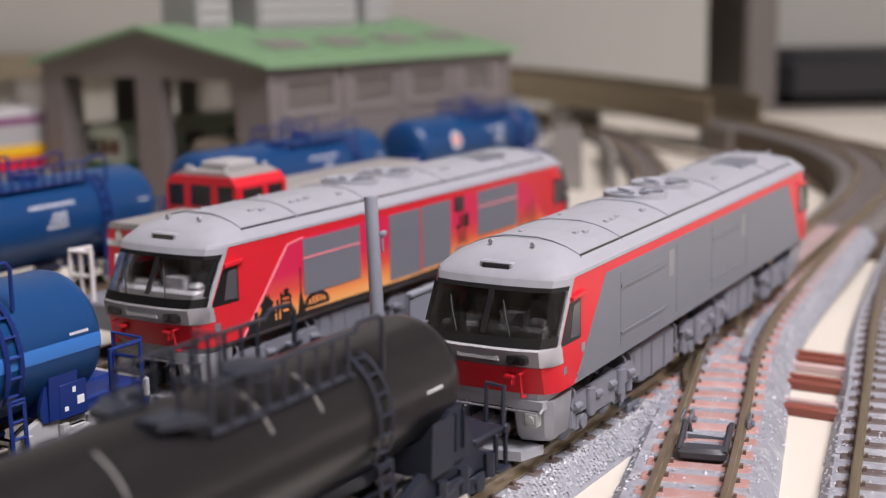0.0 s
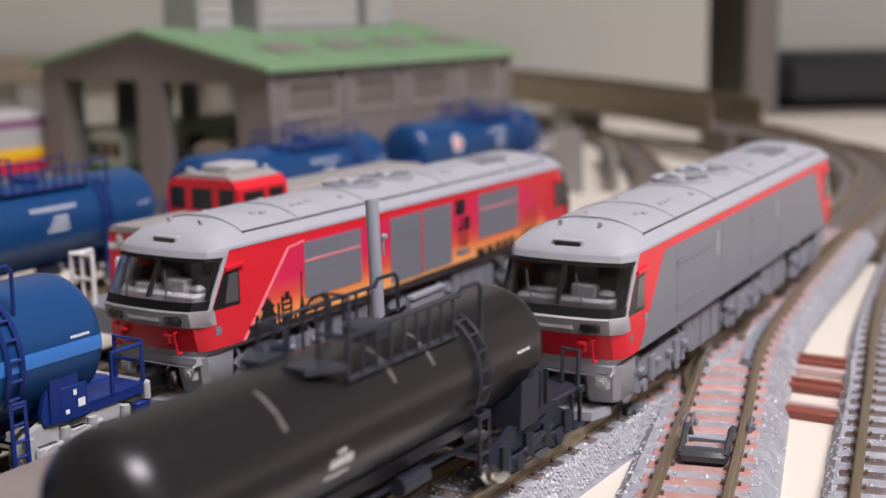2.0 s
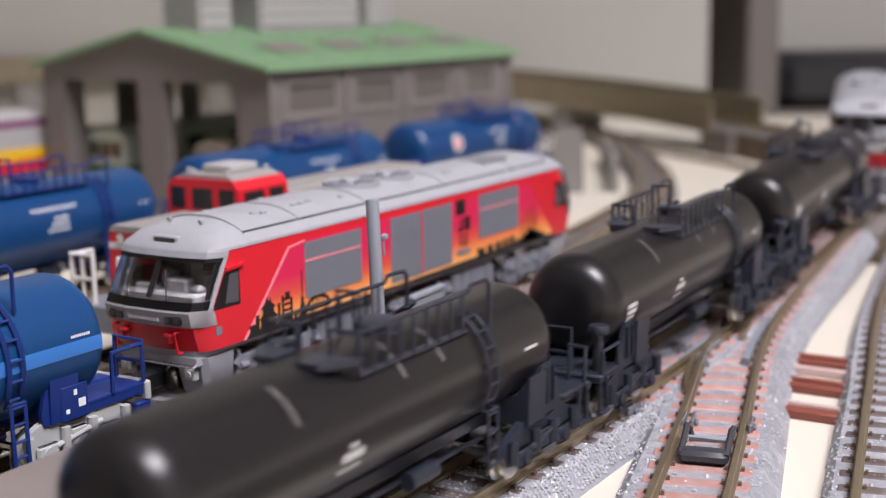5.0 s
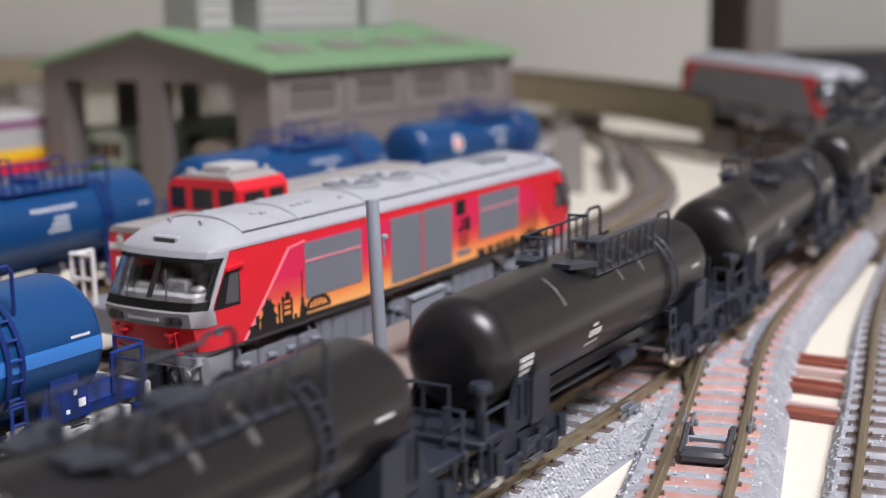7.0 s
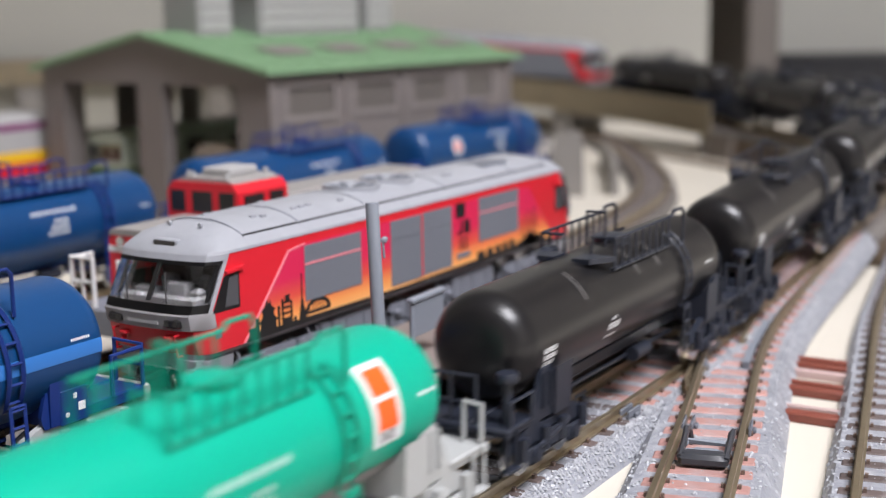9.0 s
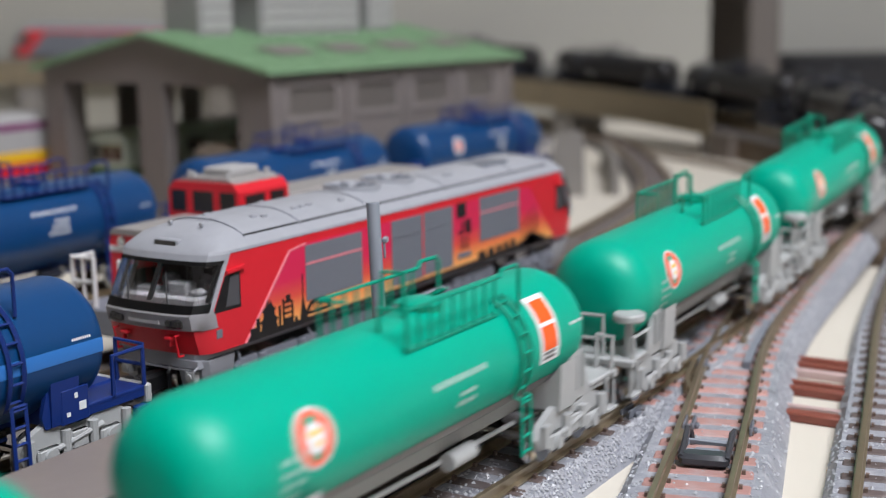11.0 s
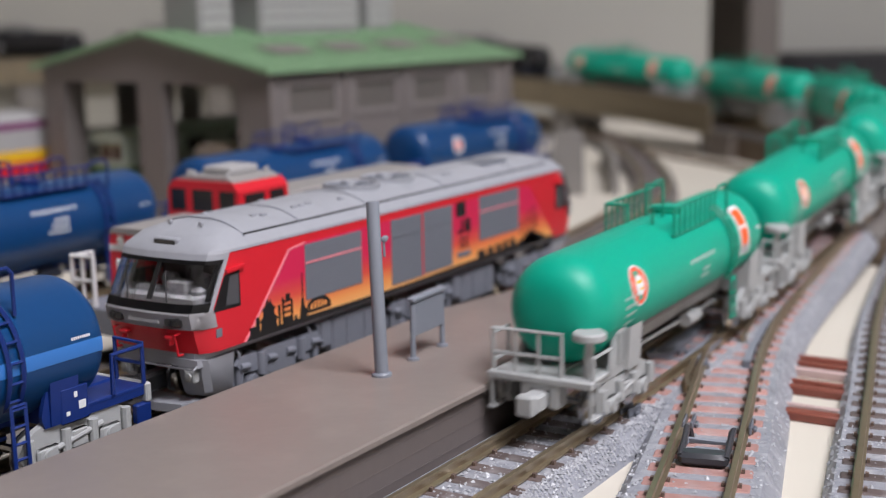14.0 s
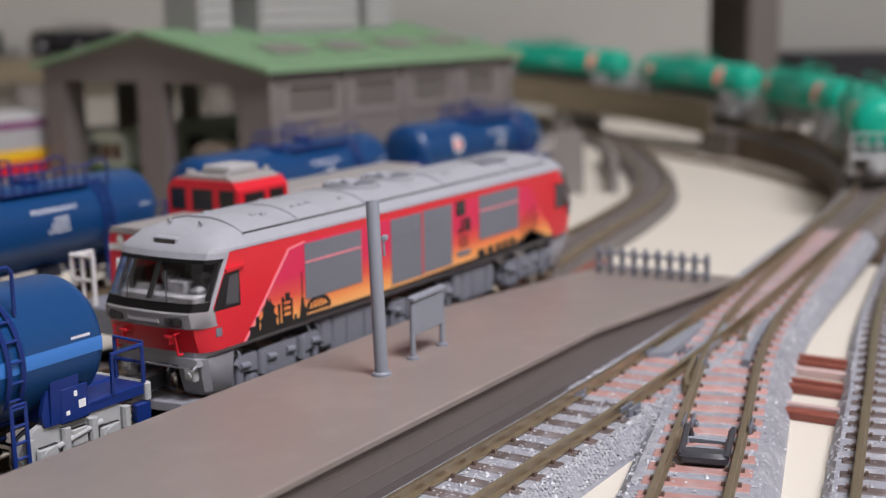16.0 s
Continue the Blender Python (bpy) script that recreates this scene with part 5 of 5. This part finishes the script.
    zw = zt - (1.3 if scheme == "blue" else 2.2)
    yw, rise = (7.2, 4.4) if scheme == "blue" else (6.4, 5.0)
    for s in (-1, 1):
        bm = B()
        box(bm, x0, x1, min(s * (yw - 2.6), s * yw), max(s * (yw - 2.6), s * yw), zw - 0.25, zw + 0.15, 0.1)
        part("walkway", bm, rail_mat, w)
        bm = B()
        r = 0.3
        ys = s * yw
        wire(bm, [(x0, ys, zw), (x0, ys, zw + rise), (x1, ys, zw + rise), (x1 + 0.8, ys, zw + rise + 0.8), (x1 + 4.6, ys, zw + rise + 0.8), (x1 + 5.4, ys, zw + rise), (x1 + 5.4, ys, zw - 1.5)], r)
        for k in range(1, 9):
            x = x0 + (x1 - x0) * k / 8.5
            part("rail_post", wire(B(), [(x, ys, zw), (x, ys, zw + rise)], r * 0.75), rail_mat, w)
        part("walkway_rail", bm, rail_mat, w)
        bm = B()
        wire(bm, [(x0, s * yw, zw + rise), (x0, s * 2.4, zw + rise), (x0, s * 2.4, zw)], r)
        part("walkway_rail", bm, rail_mat, w)
        bm = B()
        prism(bm, [(x0 - 1, s * 7.0), (x0 - 5.5, s * 4.6), (x0 - 5.5, s * 1.6), (x0 - 1, s * 1.6)], "z", zt - 0.6, zt + 0.2)
        if scheme != "green":
            part("end_plate", bm, rail_mat, w)
    bm = B()
    rings = []
    for rr, z in ((2.9, zt - 0.6), (2.9, zt + 0.5), (3.2, zt + 0.5), (3.2, zt + 0.8), (2.4, zt + 1.1), (0.02, zt + 1.2)):
        rings.append([bm.verts.new((x0 + 13 + rr * math.cos(2 * math.pi * i / 24), rr * math.sin(2 * math.pi * i / 24), z)) for i in range(24)])
    loft(bm, rings)
    part("manhole", bm, rail_mat if scheme != "green" else GREEN, w)
    if scheme == "black":
        part("valve_box", box(B(), x0 - 1.2, x0 + 2.4, 4.2, 6.6, zw - 0.6, zw + 2.8, 0.4), rail_mat, w)
        part("valve_box", box(B(), x0 - 4.6, x0 - 1.6, 2.2, 5.0, zw - 0.8, zw + 1.2, 0.4), rail_mat, w)
    bm = B()
    wire(bm, [(x0 + 7, -1.6, zt), (x0 + 7, -1.6, zt + 5.6), (x0 + 7, 1.6, zt + 5.6), (x0 + 7, 1.6, zt)], 0.32)
    part("hatch_hoop", bm, rail_mat, w)
    # ladder down the side
    for s in (-1, 1):
        bm = B()
        lx = x1 + 1.0
        rails = []
        for dx in (0.5, 2.9):
            pts = []
            for k in range(13):
                a = math.radians(62 - k * 8)
                pts.append((lx + dx, s * (BR + 0.55) * math.cos(a), BZ + (BR + 0.55) * math.sin(a)))
            pts.append((lx + dx, s * (BR + 0.2), 12.5))
            pts.append((lx + dx, s * (BR + 0.2), 4.6 if scheme != "blue" else 3.0))
            rails.append(pts)
            wire(bm, pts, 0.4 if scheme == "blue" else 0.27, 4)
        for k in range(1, len(rails[0]) - 1, 2):
            wire(bm, [rails[0][k], rails[1][k]], 0.24, 4)
        for z in (12.0, 9.6, 7.2, 5.0):
            wire(bm, [(lx + 0.5, s * (BR + 0.2), z), (lx + 2.9, s * (BR + 0.2), z)], 0.24, 4)
        part("ladder", bm, rail_mat, w)
    # straps and printing
    if scheme == "black":
        for x in (TIP0 + 22, TIP0 + 42.5, TIP0 + 51):
            bm = B()
            patch(bm, x, x + 0.3, 4.0, 9.5, BR + 0.05, 1, 10)
            part("barrel_seam", bm, BELLY_GREY, barrel, "pale worn barrel seam")
        bm = B()
        text_bars(bm, TIP0 + 28.6, -2.4, 6, 0.5, 1.1, 0.22, BR + 0.06)
        text_bars(bm, TIP0 + 29.8, -0.9, 3, 0.4, 0.5, 0.2, BR + 0.06)
        text_bars(bm, TIP0 + 28.0, -3.7, 8, 0.36, 0.55, 0.2, BR + 0.06)
        tagged(part("printing", bm, WHITE, barrel, "white illegible printing"), kind="stuff")
        bm = B()
        text_bars(bm, TIP0 + 6.4, -0.7999999999999999, 6, 0.45, 0.75, 0.2, BR + 0.06)
        text_bars(bm, TIP0 + 6.4, -1.7999999999999998, 5, 0.55, 0.75, 0.2, BR + 0.06)
        text_bars(bm, TIP0 + 6.4, -2.8, 5, 0.45, 0.75, 0.2, BR + 0.06)
        tagged(part("printing", bm, WHITE, barrel, "white illegible printing"), kind="stuff")
        bm = B()
        text_bars(bm, TIP1 - 11, 0.6, 6, 0.4, 0.45, 0.2, BR + 0.06)
        tagged(part("printing", bm, WHITE, barrel, "white illegible printing"), kind="stuff")
    elif scheme == "green":
        lx = TIP0 + 13.6
        for rr, mat, dr in ((3.4, WHITE, 0.05), (3.1, STICKER_RED, 0.08), (1.7, WHITE, 0.11)):
            bm = B()
            disc(bm, lx, 2.4, rr, BR + dr)
            part("round_emblem", bm, mat, barrel, "round red and white emblem")
        bm = B()
        patch(bm, lx - 1.1, lx + 1.1, 2.7, 3.2, BR + 0.14, 2, 2)
        patch(bm, lx - 0.2, lx + 0.9, 1.5, 2.0, BR + 0.14, 2, 2)
        part("emblem_core", bm, YELLOW, barrel)
        for k, row in enumerate(((6, 0.7), (5, 0.9), (5, 0.7), (4, 0.8))):
            bm = B()
            text_bars(bm, TIP0 + 7.4, 0.9 - k * 1.35, row[0] * 2, row[1] * 0.35, 0.6, 0.2, BR + 0.06)
            tagged(part("printing", bm, FAINT_PRINT, barrel, "white illegible printing"), kind="stuff")
        bm = B()
        text_bars(bm, TIP0 + 37.0, 1.2, 16, 0.5, 0.8, 0.3, BR + 0.06)
        tagged(part("printing", bm, FAINT_PRINT, barrel, "white illegible printing"), kind="stuff")
        bm = B()
        text_bars(bm, TIP0 + 43.0, -0.9, 6, 0.45, 0.6, 0.2, BR + 0.06)
        text_bars(bm, TIP0 + 42.4, -2.2, 7, 0.45, 0.7, 0.2, BR + 0.06)
        tagged(part("printing", bm, FAINT_PRINT, barrel, "white illegible printing"), kind="stuff")
        sx = TIP0 + 64.5
        bm = B()
        patch(bm, sx, sx + 5.6, -2.2, 7.8, BR + 0.06, 1, 12)
        part("warning_label", bm, WHITE, barrel, "white label with two orange blocks")
        for v0, v1 in ((3.6, 7.0), (-0.4, 3.0)):
            bm = B()
            patch(bm, sx + 0.8, sx + 4.9, v0, v1, BR + 0.1, 1, 6)
            part("orange_block", bm, ORANGE, barrel)
        bm = B()
        for k in range(2):
            text_bars(bm, sx + 1.0, -1.0 - k * 0.7, 5, 0.5, 0.4, 0.2, BR + 0.1)
        tagged(part("printing", bm, BLACK, barrel, "dark illegible printing"), kind="stuff")
        bm = B()
        text_bars(bm, TIP1 - 8.6, 1.6, 6, 0.38, 0.45, 0.3, BR + 0.06)
        tagged(part("printing", bm, WHITE, barrel, "white illegible printing"), kind="stuff")
    else:
        bm = B()
        patch(bm, TIP0 + 2.6, TIP1 - 2.6, -0.8, 1.3, BR + 0.06, 1, 8)
        part("waist_band", bm, LIGHT_BLUE, barrel, "sky blue waist band", 60)
        bm = B()
        text_bars(bm, TIP0 + 42, 3.8, 14, 0.5, 0.8, 0.45, BR + 0.06)
        tagged(part("printing", bm, WHITE, barrel, "white illegible printing"), kind="stuff")
        bm = B()
        for k in range(3):
            text_bars(bm, TIP0 + 48 - k, 1.6 - k * 1.3, 4 + k, 0.7, 0.7, 0.35, BR + 0.06)
        tagged(part("printing", bm, WHITE, barrel, "white illegible printing"), kind="stuff")
        bm = B()
        text_bars(bm, TIP1 - 8.2, 1.75, 9, 0.24, 0.42, 0.16, BR + 0.06)
        tagged(part("printing", bm, WHITE, barrel, "white illegible printing"), kind="stuff")
        bm = B()
        box(bm, TIP1 - 10.4, TIP1 - 5.2, -8.9, -8.4, 7.2, 12.4, 0.2)
        part("label_board", bm, BLUE_PART, w)
        bm = B()
        for x, z, a, b in ((TIP1 - 8.0, 10.8, 0.6, 0.8), (TIP1 - 7.2, 8.9, 1.3, 1.2), (TIP1 - 9.6, 8.4, 0.7, 0.6)):
            box(bm, x, x + a, -8.98, -8.9, z, z + b)
        part("label_plate", bm, WHITE, w, "small white label plates")
    # the same printing on the other side, turned end for end
    half_turn = Matrix.Translation((((TIP0 + TIP1) / 2) * MM, 0, 0)) @ Matrix.Rotation(math.pi, 4, "Z") @ Matrix.Translation((-((TIP0 + TIP1) / 2) * MM, 0, 0))
    for child in list(barrel.children):
        if child.name.split(".")[0] in ("printing", "round_emblem", "emblem_core", "warning_label", "orange_block", "barrel_seam"):
            twin = child.copy()
            scene.collection.objects.link(twin)
            twin.matrix_basis = half_turn @ child.matrix_basis
    return w


def wagon_pose(s_rear):
    """The pose of a wagon whose rear coupling is at s_rear, carried by its two bogies."""
    return chord_pose(s_rear, 17.5, 84.5)


def train_place(k):
    """Where wagon k of the train begins: six close-coupled black wagons, then the green ones."""
    return -101.8 - (98.8 * k if k < 6 else 595 + 100.7 * (k - 6)) + (1.2 if k == 0 else 0.0)


def chord_pose(s_rear, b0, b1):
    a, b = main_at(s_rear + b0), main_at(s_rear + b1)
    d = (b - a).normalized()
    heading = math.atan2(d.y, d.x)
    pitch = math.asin(d.z)
    rot = Matrix.Rotation(heading, 4, "Z") @ Matrix.Rotation(-pitch, 4, "Y")
    origin = a - d * b0
    return Matrix.Translation(origin * MM) @ rot


BR, BZ, TIP0, TIP1 = 8.15, 17.5, 8.8, 90.6
black_wagon = build_tanker("black tank wagon with a top walkway in the moving train", wagon_pose(train_place(0)), BLACK_TANK, DARK_FRAME, DARK_FRAME, BLACK, "black")
BR, BZ, TIP0, TIP1 = 8.7, 17.9, 9.0, 91.5
green_wagon = build_tanker("emerald green tank wagon with grey frame and orange label", wagon_pose(train_place(6)), GREEN, GREEN_PART, WAGON_GREY, BELLY_GREY, "green")
TRAIN = [black_wagon] + [copy_thing(black_wagon, wagon_pose(train_place(k))) for k in range(1, 6)]
TRAIN += [green_wagon] + [copy_thing(green_wagon, wagon_pose(train_place(k))) for k in range(7, 12)]

BR, BZ = 9.55, 18.9 - BLUE_DROP
blue_wagon = build_tanker("blue tank wagon with sky blue band behind the platform", place(-107, 0, 0), BLUE, BLUE_PART, BLUE_PART, BLUE_PART, "blue")
tagged(blue_wagon, "blue tank wagon with sky blue band coupled to the locomotive")
for x in (-5.0, 96.5, 198.0):
    rear = tagged(copy_thing(blue_wagon, place(x, 86, 0)), "blue tank wagon standing on a rear siding")
    for child in [c for c in rear.children_recursive if c.name.startswith("waist_band")]:
        bpy.data.objects.remove(child)
    if x > 100:
        for rr, mat, dr in ((2.9, WHITE, 0.08), (1.6, STICKER_RED, 0.12)):
            bm = B()
            disc(bm, TIP0 + 20, 2.0, rr, BR + dr)
            part("round_label", bm, mat, rear, "round white and red label")

# ---- red shunting locomotive on the second siding ----


def shunter():
    ob = thing("shunting_locomotive", "red centre-cab shunting locomotive with grey hood tops", "locomotive", "locomotives", place(24, 33, 0))
    part("frame", box(B(), 0, 106, -9.5, 9.5, 7.0, 9.6, 0.4), FRAME_GREY, ob)
    for x0, x1, nm in ((8, 28, "short_hood"), (44, 102, "long_hood")):
        bm = B()
        up = 0 if x0 == 8 else 2.4
        prism(bm, [(-6.6, 9.6), (6.6, 9.6), (6.6, 21.5 + up), (6.0, 22.4 + up), (-6.0, 22.4 + up), (-6.6, 21.5 + up)], "x", x0, x1)
        hood = part(nm, bm, RED, ob)
        bm = B()
        prism(bm, [(-6.5, 22.4 + up), (6.5, 22.4 + up), (5.4, 23.6 + up), (-5.4, 23.6 + up)], "x", x0 - 0.2, x1)
        part("hood_top", bm, HOOD_GREY, hood, "matt warm grey hood top")
        for s in (-1, 1):
            part("white_line", box(B(), x0 + 0.2, x1, min(s * 6.6, s * 6.72), max(s * 6.6, s * 6.72), 19.0, 20.2), WHITE, hood)
        if x0 == 8:
            part("white_line", box(B(), x0 - 0.15, x0, -6.6, 6.6, 19.0, 20.2), WHITE, hood)
            for y in (-3, 3):
                bm = B()
                rod(bm, (x0 - 0.6, y, 21.2), (x0 + 0.5, y, 21.2), 1.0, 14)
                part("headlight", bm, CHROME, hood)
    bm = B()
    prism(bm, [(-9.2, 9.6), (9.2, 9.6), (9.6, 15), (9.4, 28.6), (7.8, 30.4), (-7.8, 30.4), (-9.4, 28.6), (-9.6, 15)], "x", 28, 44)
    cab = part("cab", bm, RED, ob)
    for y0, y1 in ((-8.4, -4.6), (-2.6, 2.6), (4.6, 8.4)):
        part("cab_window", box(B(), 27.8, 28.1, y0, y1, 24.2, 28.6, 0.1), DARK_GLASS, cab)
    for x0, x1 in ((30, 36), (38, 42.5)):
        for s in (-1, 1):
            part("cab_window", box(B(), x0, x1, min(s * 9.3, s * 9.75), max(s * 9.3, s * 9.75), 22.4, 28.0, 0.1), DARK_GLASS, cab)
    bm = B()
    prism(bm, [(-8.0, 30.3), (8.0, 30.3), (6, 31.2), (-6, 31.2)], "x", 28.6, 43.4)
    roof = part("cab_roof", bm, HOOD_GREY, cab)
    part("cooler", box(B(), 32.5, 41.5, -3.8, 3.8, 31.2, 32.9, 0.3), VENT_GREY, roof, "pale grey roof cooler")
    for x, y in ((30, -5), (30, 4), (42.5, -5), (31, 6)):
        bm = B()
        rod(bm, (x, y, 31), (x, y, 32.2), 0.6, 8)
        part("roof_fitting", bm, VENT_GREY, roof)
    # white end rails and steps
    bm = B()
    for s in (-1, 1):
        wire(bm, [(0.4, s * 9.0, 9.6), (0.4, s * 9.0, 19.0), (0.4, s * 3.4, 19.0), (0.4, s * 3.4, 9.6)], 0.5)
        wire(bm, [(0.4, s * 9.0, 14.4), (0.4, s * 3.4, 14.4)], 0.4)
        wire(bm, [(0.4, s * 6.2, 9.6), (0.4, s * 6.2, 19.0)], 0.4)
        wire(bm, [(0.4, s * 9.0, 18.8), (5.6, s * 9.0, 18.8), (5.6, s * 9.0, 9.6)], 0.45)
    part("end_rail", bm, WHITE_PLASTIC, ob, "white end handrails")
    part("equipment_box", box(B(), 1.4, 4.4, -7.6, -4.8, 9.6, 15.4, 0.4), WHITE_PLASTIC, ob, "white equipment box")
    part("end_beam", box(B(), -0.6, 0.6, -9.4, 9.4, 4.4, 9.6, 0.3), FRAME_GREY, ob)
    for x in (16, 88):
        bogie("bogie", ob, x, 12.5)
    part("fuel_tank", box(B(), 34, 70, -8.6, 8.6, 3.2, 7.0, 0.6), FRAME_GREY, ob)


shunter()


def parked_loco(x, y, front, stripes, label, rz=0.0, length=90):
    """A parked locomotive seen by its front: stripes of (z0, z1, material)."""
    ob = thing("parked_locomotive", label, "locomotive", "locomotives", place(x, y, 0, 0, 0, rz))
    part("underframe", box(B(), 0, length, -8.8, 8.8, 3.4, 8.2, 0.5), FRAME_GREY, ob)
    for z0, z1, mat in stripes:
        bm = B()
        prism(bm, [(0.6, -9.6), (0, -7.8), (0, 7.8), (0.6, 9.6), (length, 9.6), (length, -9.6)], "z", z0, z1)
        part("body_band", bm, mat, ob)
    zt = stripes[-1][1]
    bm = B()
    prism(bm, [(-9.4, zt), (9.4, zt), (8.2, zt + 2.0), (4, zt + 3.2), (-4, zt + 3.2), (-8.2, zt + 2.0)], "x", 0.4, length)
    part("roof", bm, front, ob)
    for y0, y1 in ((-8.0, -3.4), (-2.4, 2.4), (3.4, 8.0)):
        part("cab_window", box(B(), -0.2, 0.4, y0, y1, zt - 7.0, zt - 1.2, 0.15), DARK_GLASS, ob)
    for x0 in (8, 30, 52):
        for s in (-1, 1):
            part("side_window", box(B(), x0, x0 + 9, min(s * 9.5, s * 9.75), max(s * 9.5, s * 9.75), zt - 6.4, zt - 1.6, 0.1), DARK_GLASS, ob)
    for xb in (16, length - 16):
        bogie("bogie", ob, xb, 12.5)
    return ob


SHED_IN = Matrix.Rotation(radians(-4.8), 2)


def shed_point(l, m):
    v = SHED_IN @ Vector((l, m))
    return 170 + v.x, 110 + v.y


x, y = shed_point(8, 34)
track("shed_track_near", "shed track on dark ballast", [Vector((-500 + 20 * i, y - (x + 500 - 20 * i) * -0.084, 0)) for i in range(38)], SLEEPER_DARK, BALLAST_FAR, foot=10)
parked_loco(x, y, BEIGE, [(8.2, 12, BEIGE), (12, 18.5, BEIGE)], "beige railcar standing inside the engine shed", -4.8)
x, y = shed_point(8, 88)
track("shed_track_far", "second shed track on dark ballast", [Vector((-500 + 20 * i, y - (x + 500 - 20 * i) * -0.084, 0)) for i in range(38)], SLEEPER_DARK, BALLAST_FAR, foot=10)
parked_loco(x, y, PALE_GREEN, [(8.2, 11, FOLIAGE), (11, 20.5, PALE_GREEN)], "pale green and cream locomotive inside the engine shed", -4.8)
parked_loco(94, 234, VENT_GREY, [(8.2, 13, RED), (13, 17.0, YELLOW), (17.0, 24.5, VENT_GREY), (24.5, 27.0, PURPLE)], "white, yellow and red striped locomotive beside the shed", 0)
track("outer_siding", "rear siding track on dark ballast", [Vector((-700 + 20 * i, 234, 0)) for i in range(52)], SLEEPER_DARK, BALLAST_FAR, foot=10)

# ---- background of the room ----


def background():
    bm = B()
    box(bm, 0, 9, 0, 1500, TABLE_Z, 640, 1)
    ob = structure("backdrop", bm, BACKDROP, "tall cream backdrop board behind the layout")
    ob.matrix_world = place(635, 140, 0, 0, 0, 31.6)
    cab = thing("cabinet", "dark brown open cabinet standing behind the table", "cabinet", m=place(646, 123.5, 0, 0, 0, 31.6))
    for y0, y1 in ((-24, -4), (-420, -390)):
        part("side_panel", box(B(), 0, 300, y0, y1, TABLE_Z, 560, 2), CABINET, cab)
    for z in (TABLE_Z, 300):
        part("shelf", box(B(), 2, 298, -390, -24, z, z + (3 if z < 0 else 14), 1), CABINET, cab)
    part("back_panel", box(B(), 128, 136, -390, -24, TABLE_Z + 3, 300), BACKDROP, cab)
    # added near-black block that stands in for the shade low in the open cabinet
    cloth = part("folded_cloth", box(B(), 0, 100, -330, -28, 0, 34, 8), SHELF_DARK, None, "near-black block standing in for the shade low in the cabinet")
    tagged(cloth, category="cloth")
    cloth.matrix_world = place(649, 125.5, TABLE_Z + 3, 0, 0, 31.6)


background()

# ---- movement ----
RUN = [(0, 0.0), (1.2, 0.2), (1.4, 1.8), (1.6, 6.4), (1.8, 13.7), (2.0, 22.5), (2.4, 42.9), (2.8, 64.0), (3.0, 74.6), (3.5, 104.0), (4.0, 141.2), (4.2, 157.4), (6.5, 346.6), (7, 385.3), (7.5, 426.2), (8, 475.5), (8.5, 530.6),
       (9, 590.0), (11.4, 880.5), (12, 954.8), (12.5, 1021.2), (13.0, 1087.0), (13.5, 1157.0), (14.2, 1244.5), (14.5, 1281.6), (15, 1342.5), (15.5, 1404.5), (16, 1468)]


def run_at(t):
    """Distance run by the train, with no overshoot between the known moments."""
    ts, ss = [a for a, _ in RUN], [b for _, b in RUN]
    n = len(RUN)
    sl = [(ss[i + 1] - ss[i]) / (ts[i + 1] - ts[i]) for i in range(n - 1)]
    m = [0.0] + [2 * a * b / (a + b) if a * b > 0 else 0.0 for a, b in zip(sl, sl[1:])] + [sl[-1]]
    i = max(k for k in range(n - 1) if ts[k] <= t + 1e-9)
    h = ts[i + 1] - ts[i]
    u = min(1.0, (t - ts[i]) / h)
    return (2 * u ** 3 - 3 * u * u + 1) * ss[i] + (u ** 3 - 2 * u * u + u) * h * m[i] + (-2 * u ** 3 + 3 * u * u) * ss[i + 1] + (u ** 3 - u * u) * h * m[i + 1]


def bogie_swing(s_rear, b0, b1, b):
    """How far a bogie at b turns under its body on the curve."""
    mid, ahead, back = chord_pose(s_rear, b0, b1), main_at(s_rear + b + 3), main_at(s_rear + b - 3)
    body = mid.to_3x3() @ Vector((1, 0, 0))
    return math.atan2(ahead.y - back.y, ahead.x - back.x) - math.atan2(body.y, body.x)


def turn_running_gear(carrier, s0, b0, b1):
    """Swing the bogies along the curve and roll their wheels by the distance run."""
    for child in list(carrier.children):
        if not child.name.startswith("bogie"):
            continue
        b = child.location.x / MM
        rows = []
        for i in range(81):
            a = bogie_swing(s0 + run_at(i * 0.2), b0, b1, b)
            a = math.atan2(math.sin(a), math.cos(a))
            rows.append((i * 0.2, Matrix.Translation((b * MM, 0, 0)) @ Matrix.Rotation(a, 4, "Z")))
        walk(child, rows)
        for axle in [c for c in child.children if c.name.startswith("wheelset")]:
            at = Matrix.Translation(axle.location)
            walk(axle, [(t, at @ Matrix.Rotation(run_at(t) / 3.25, 4, "Y")) for t in WHEEL_TIMES])


WHEEL_TIMES = [0.0] + [i / FPS for i in range(36, 481)]


def motions():
    times = [i * 0.1 for i in range(161)]
    walk(grey_loco, [(t, chord_pose(4.4 + run_at(t), 22.5, 114.0)) for t in times])
    turn_running_gear(grey_loco, 4.4, 22.5, 114.0)
    for k, w in enumerate(TRAIN):
        walk(w, [(t, wagon_pose(train_place(k) + run_at(t))) for t in times])
        turn_running_gear(w, train_place(k), 17.5, 84.5)


motions()
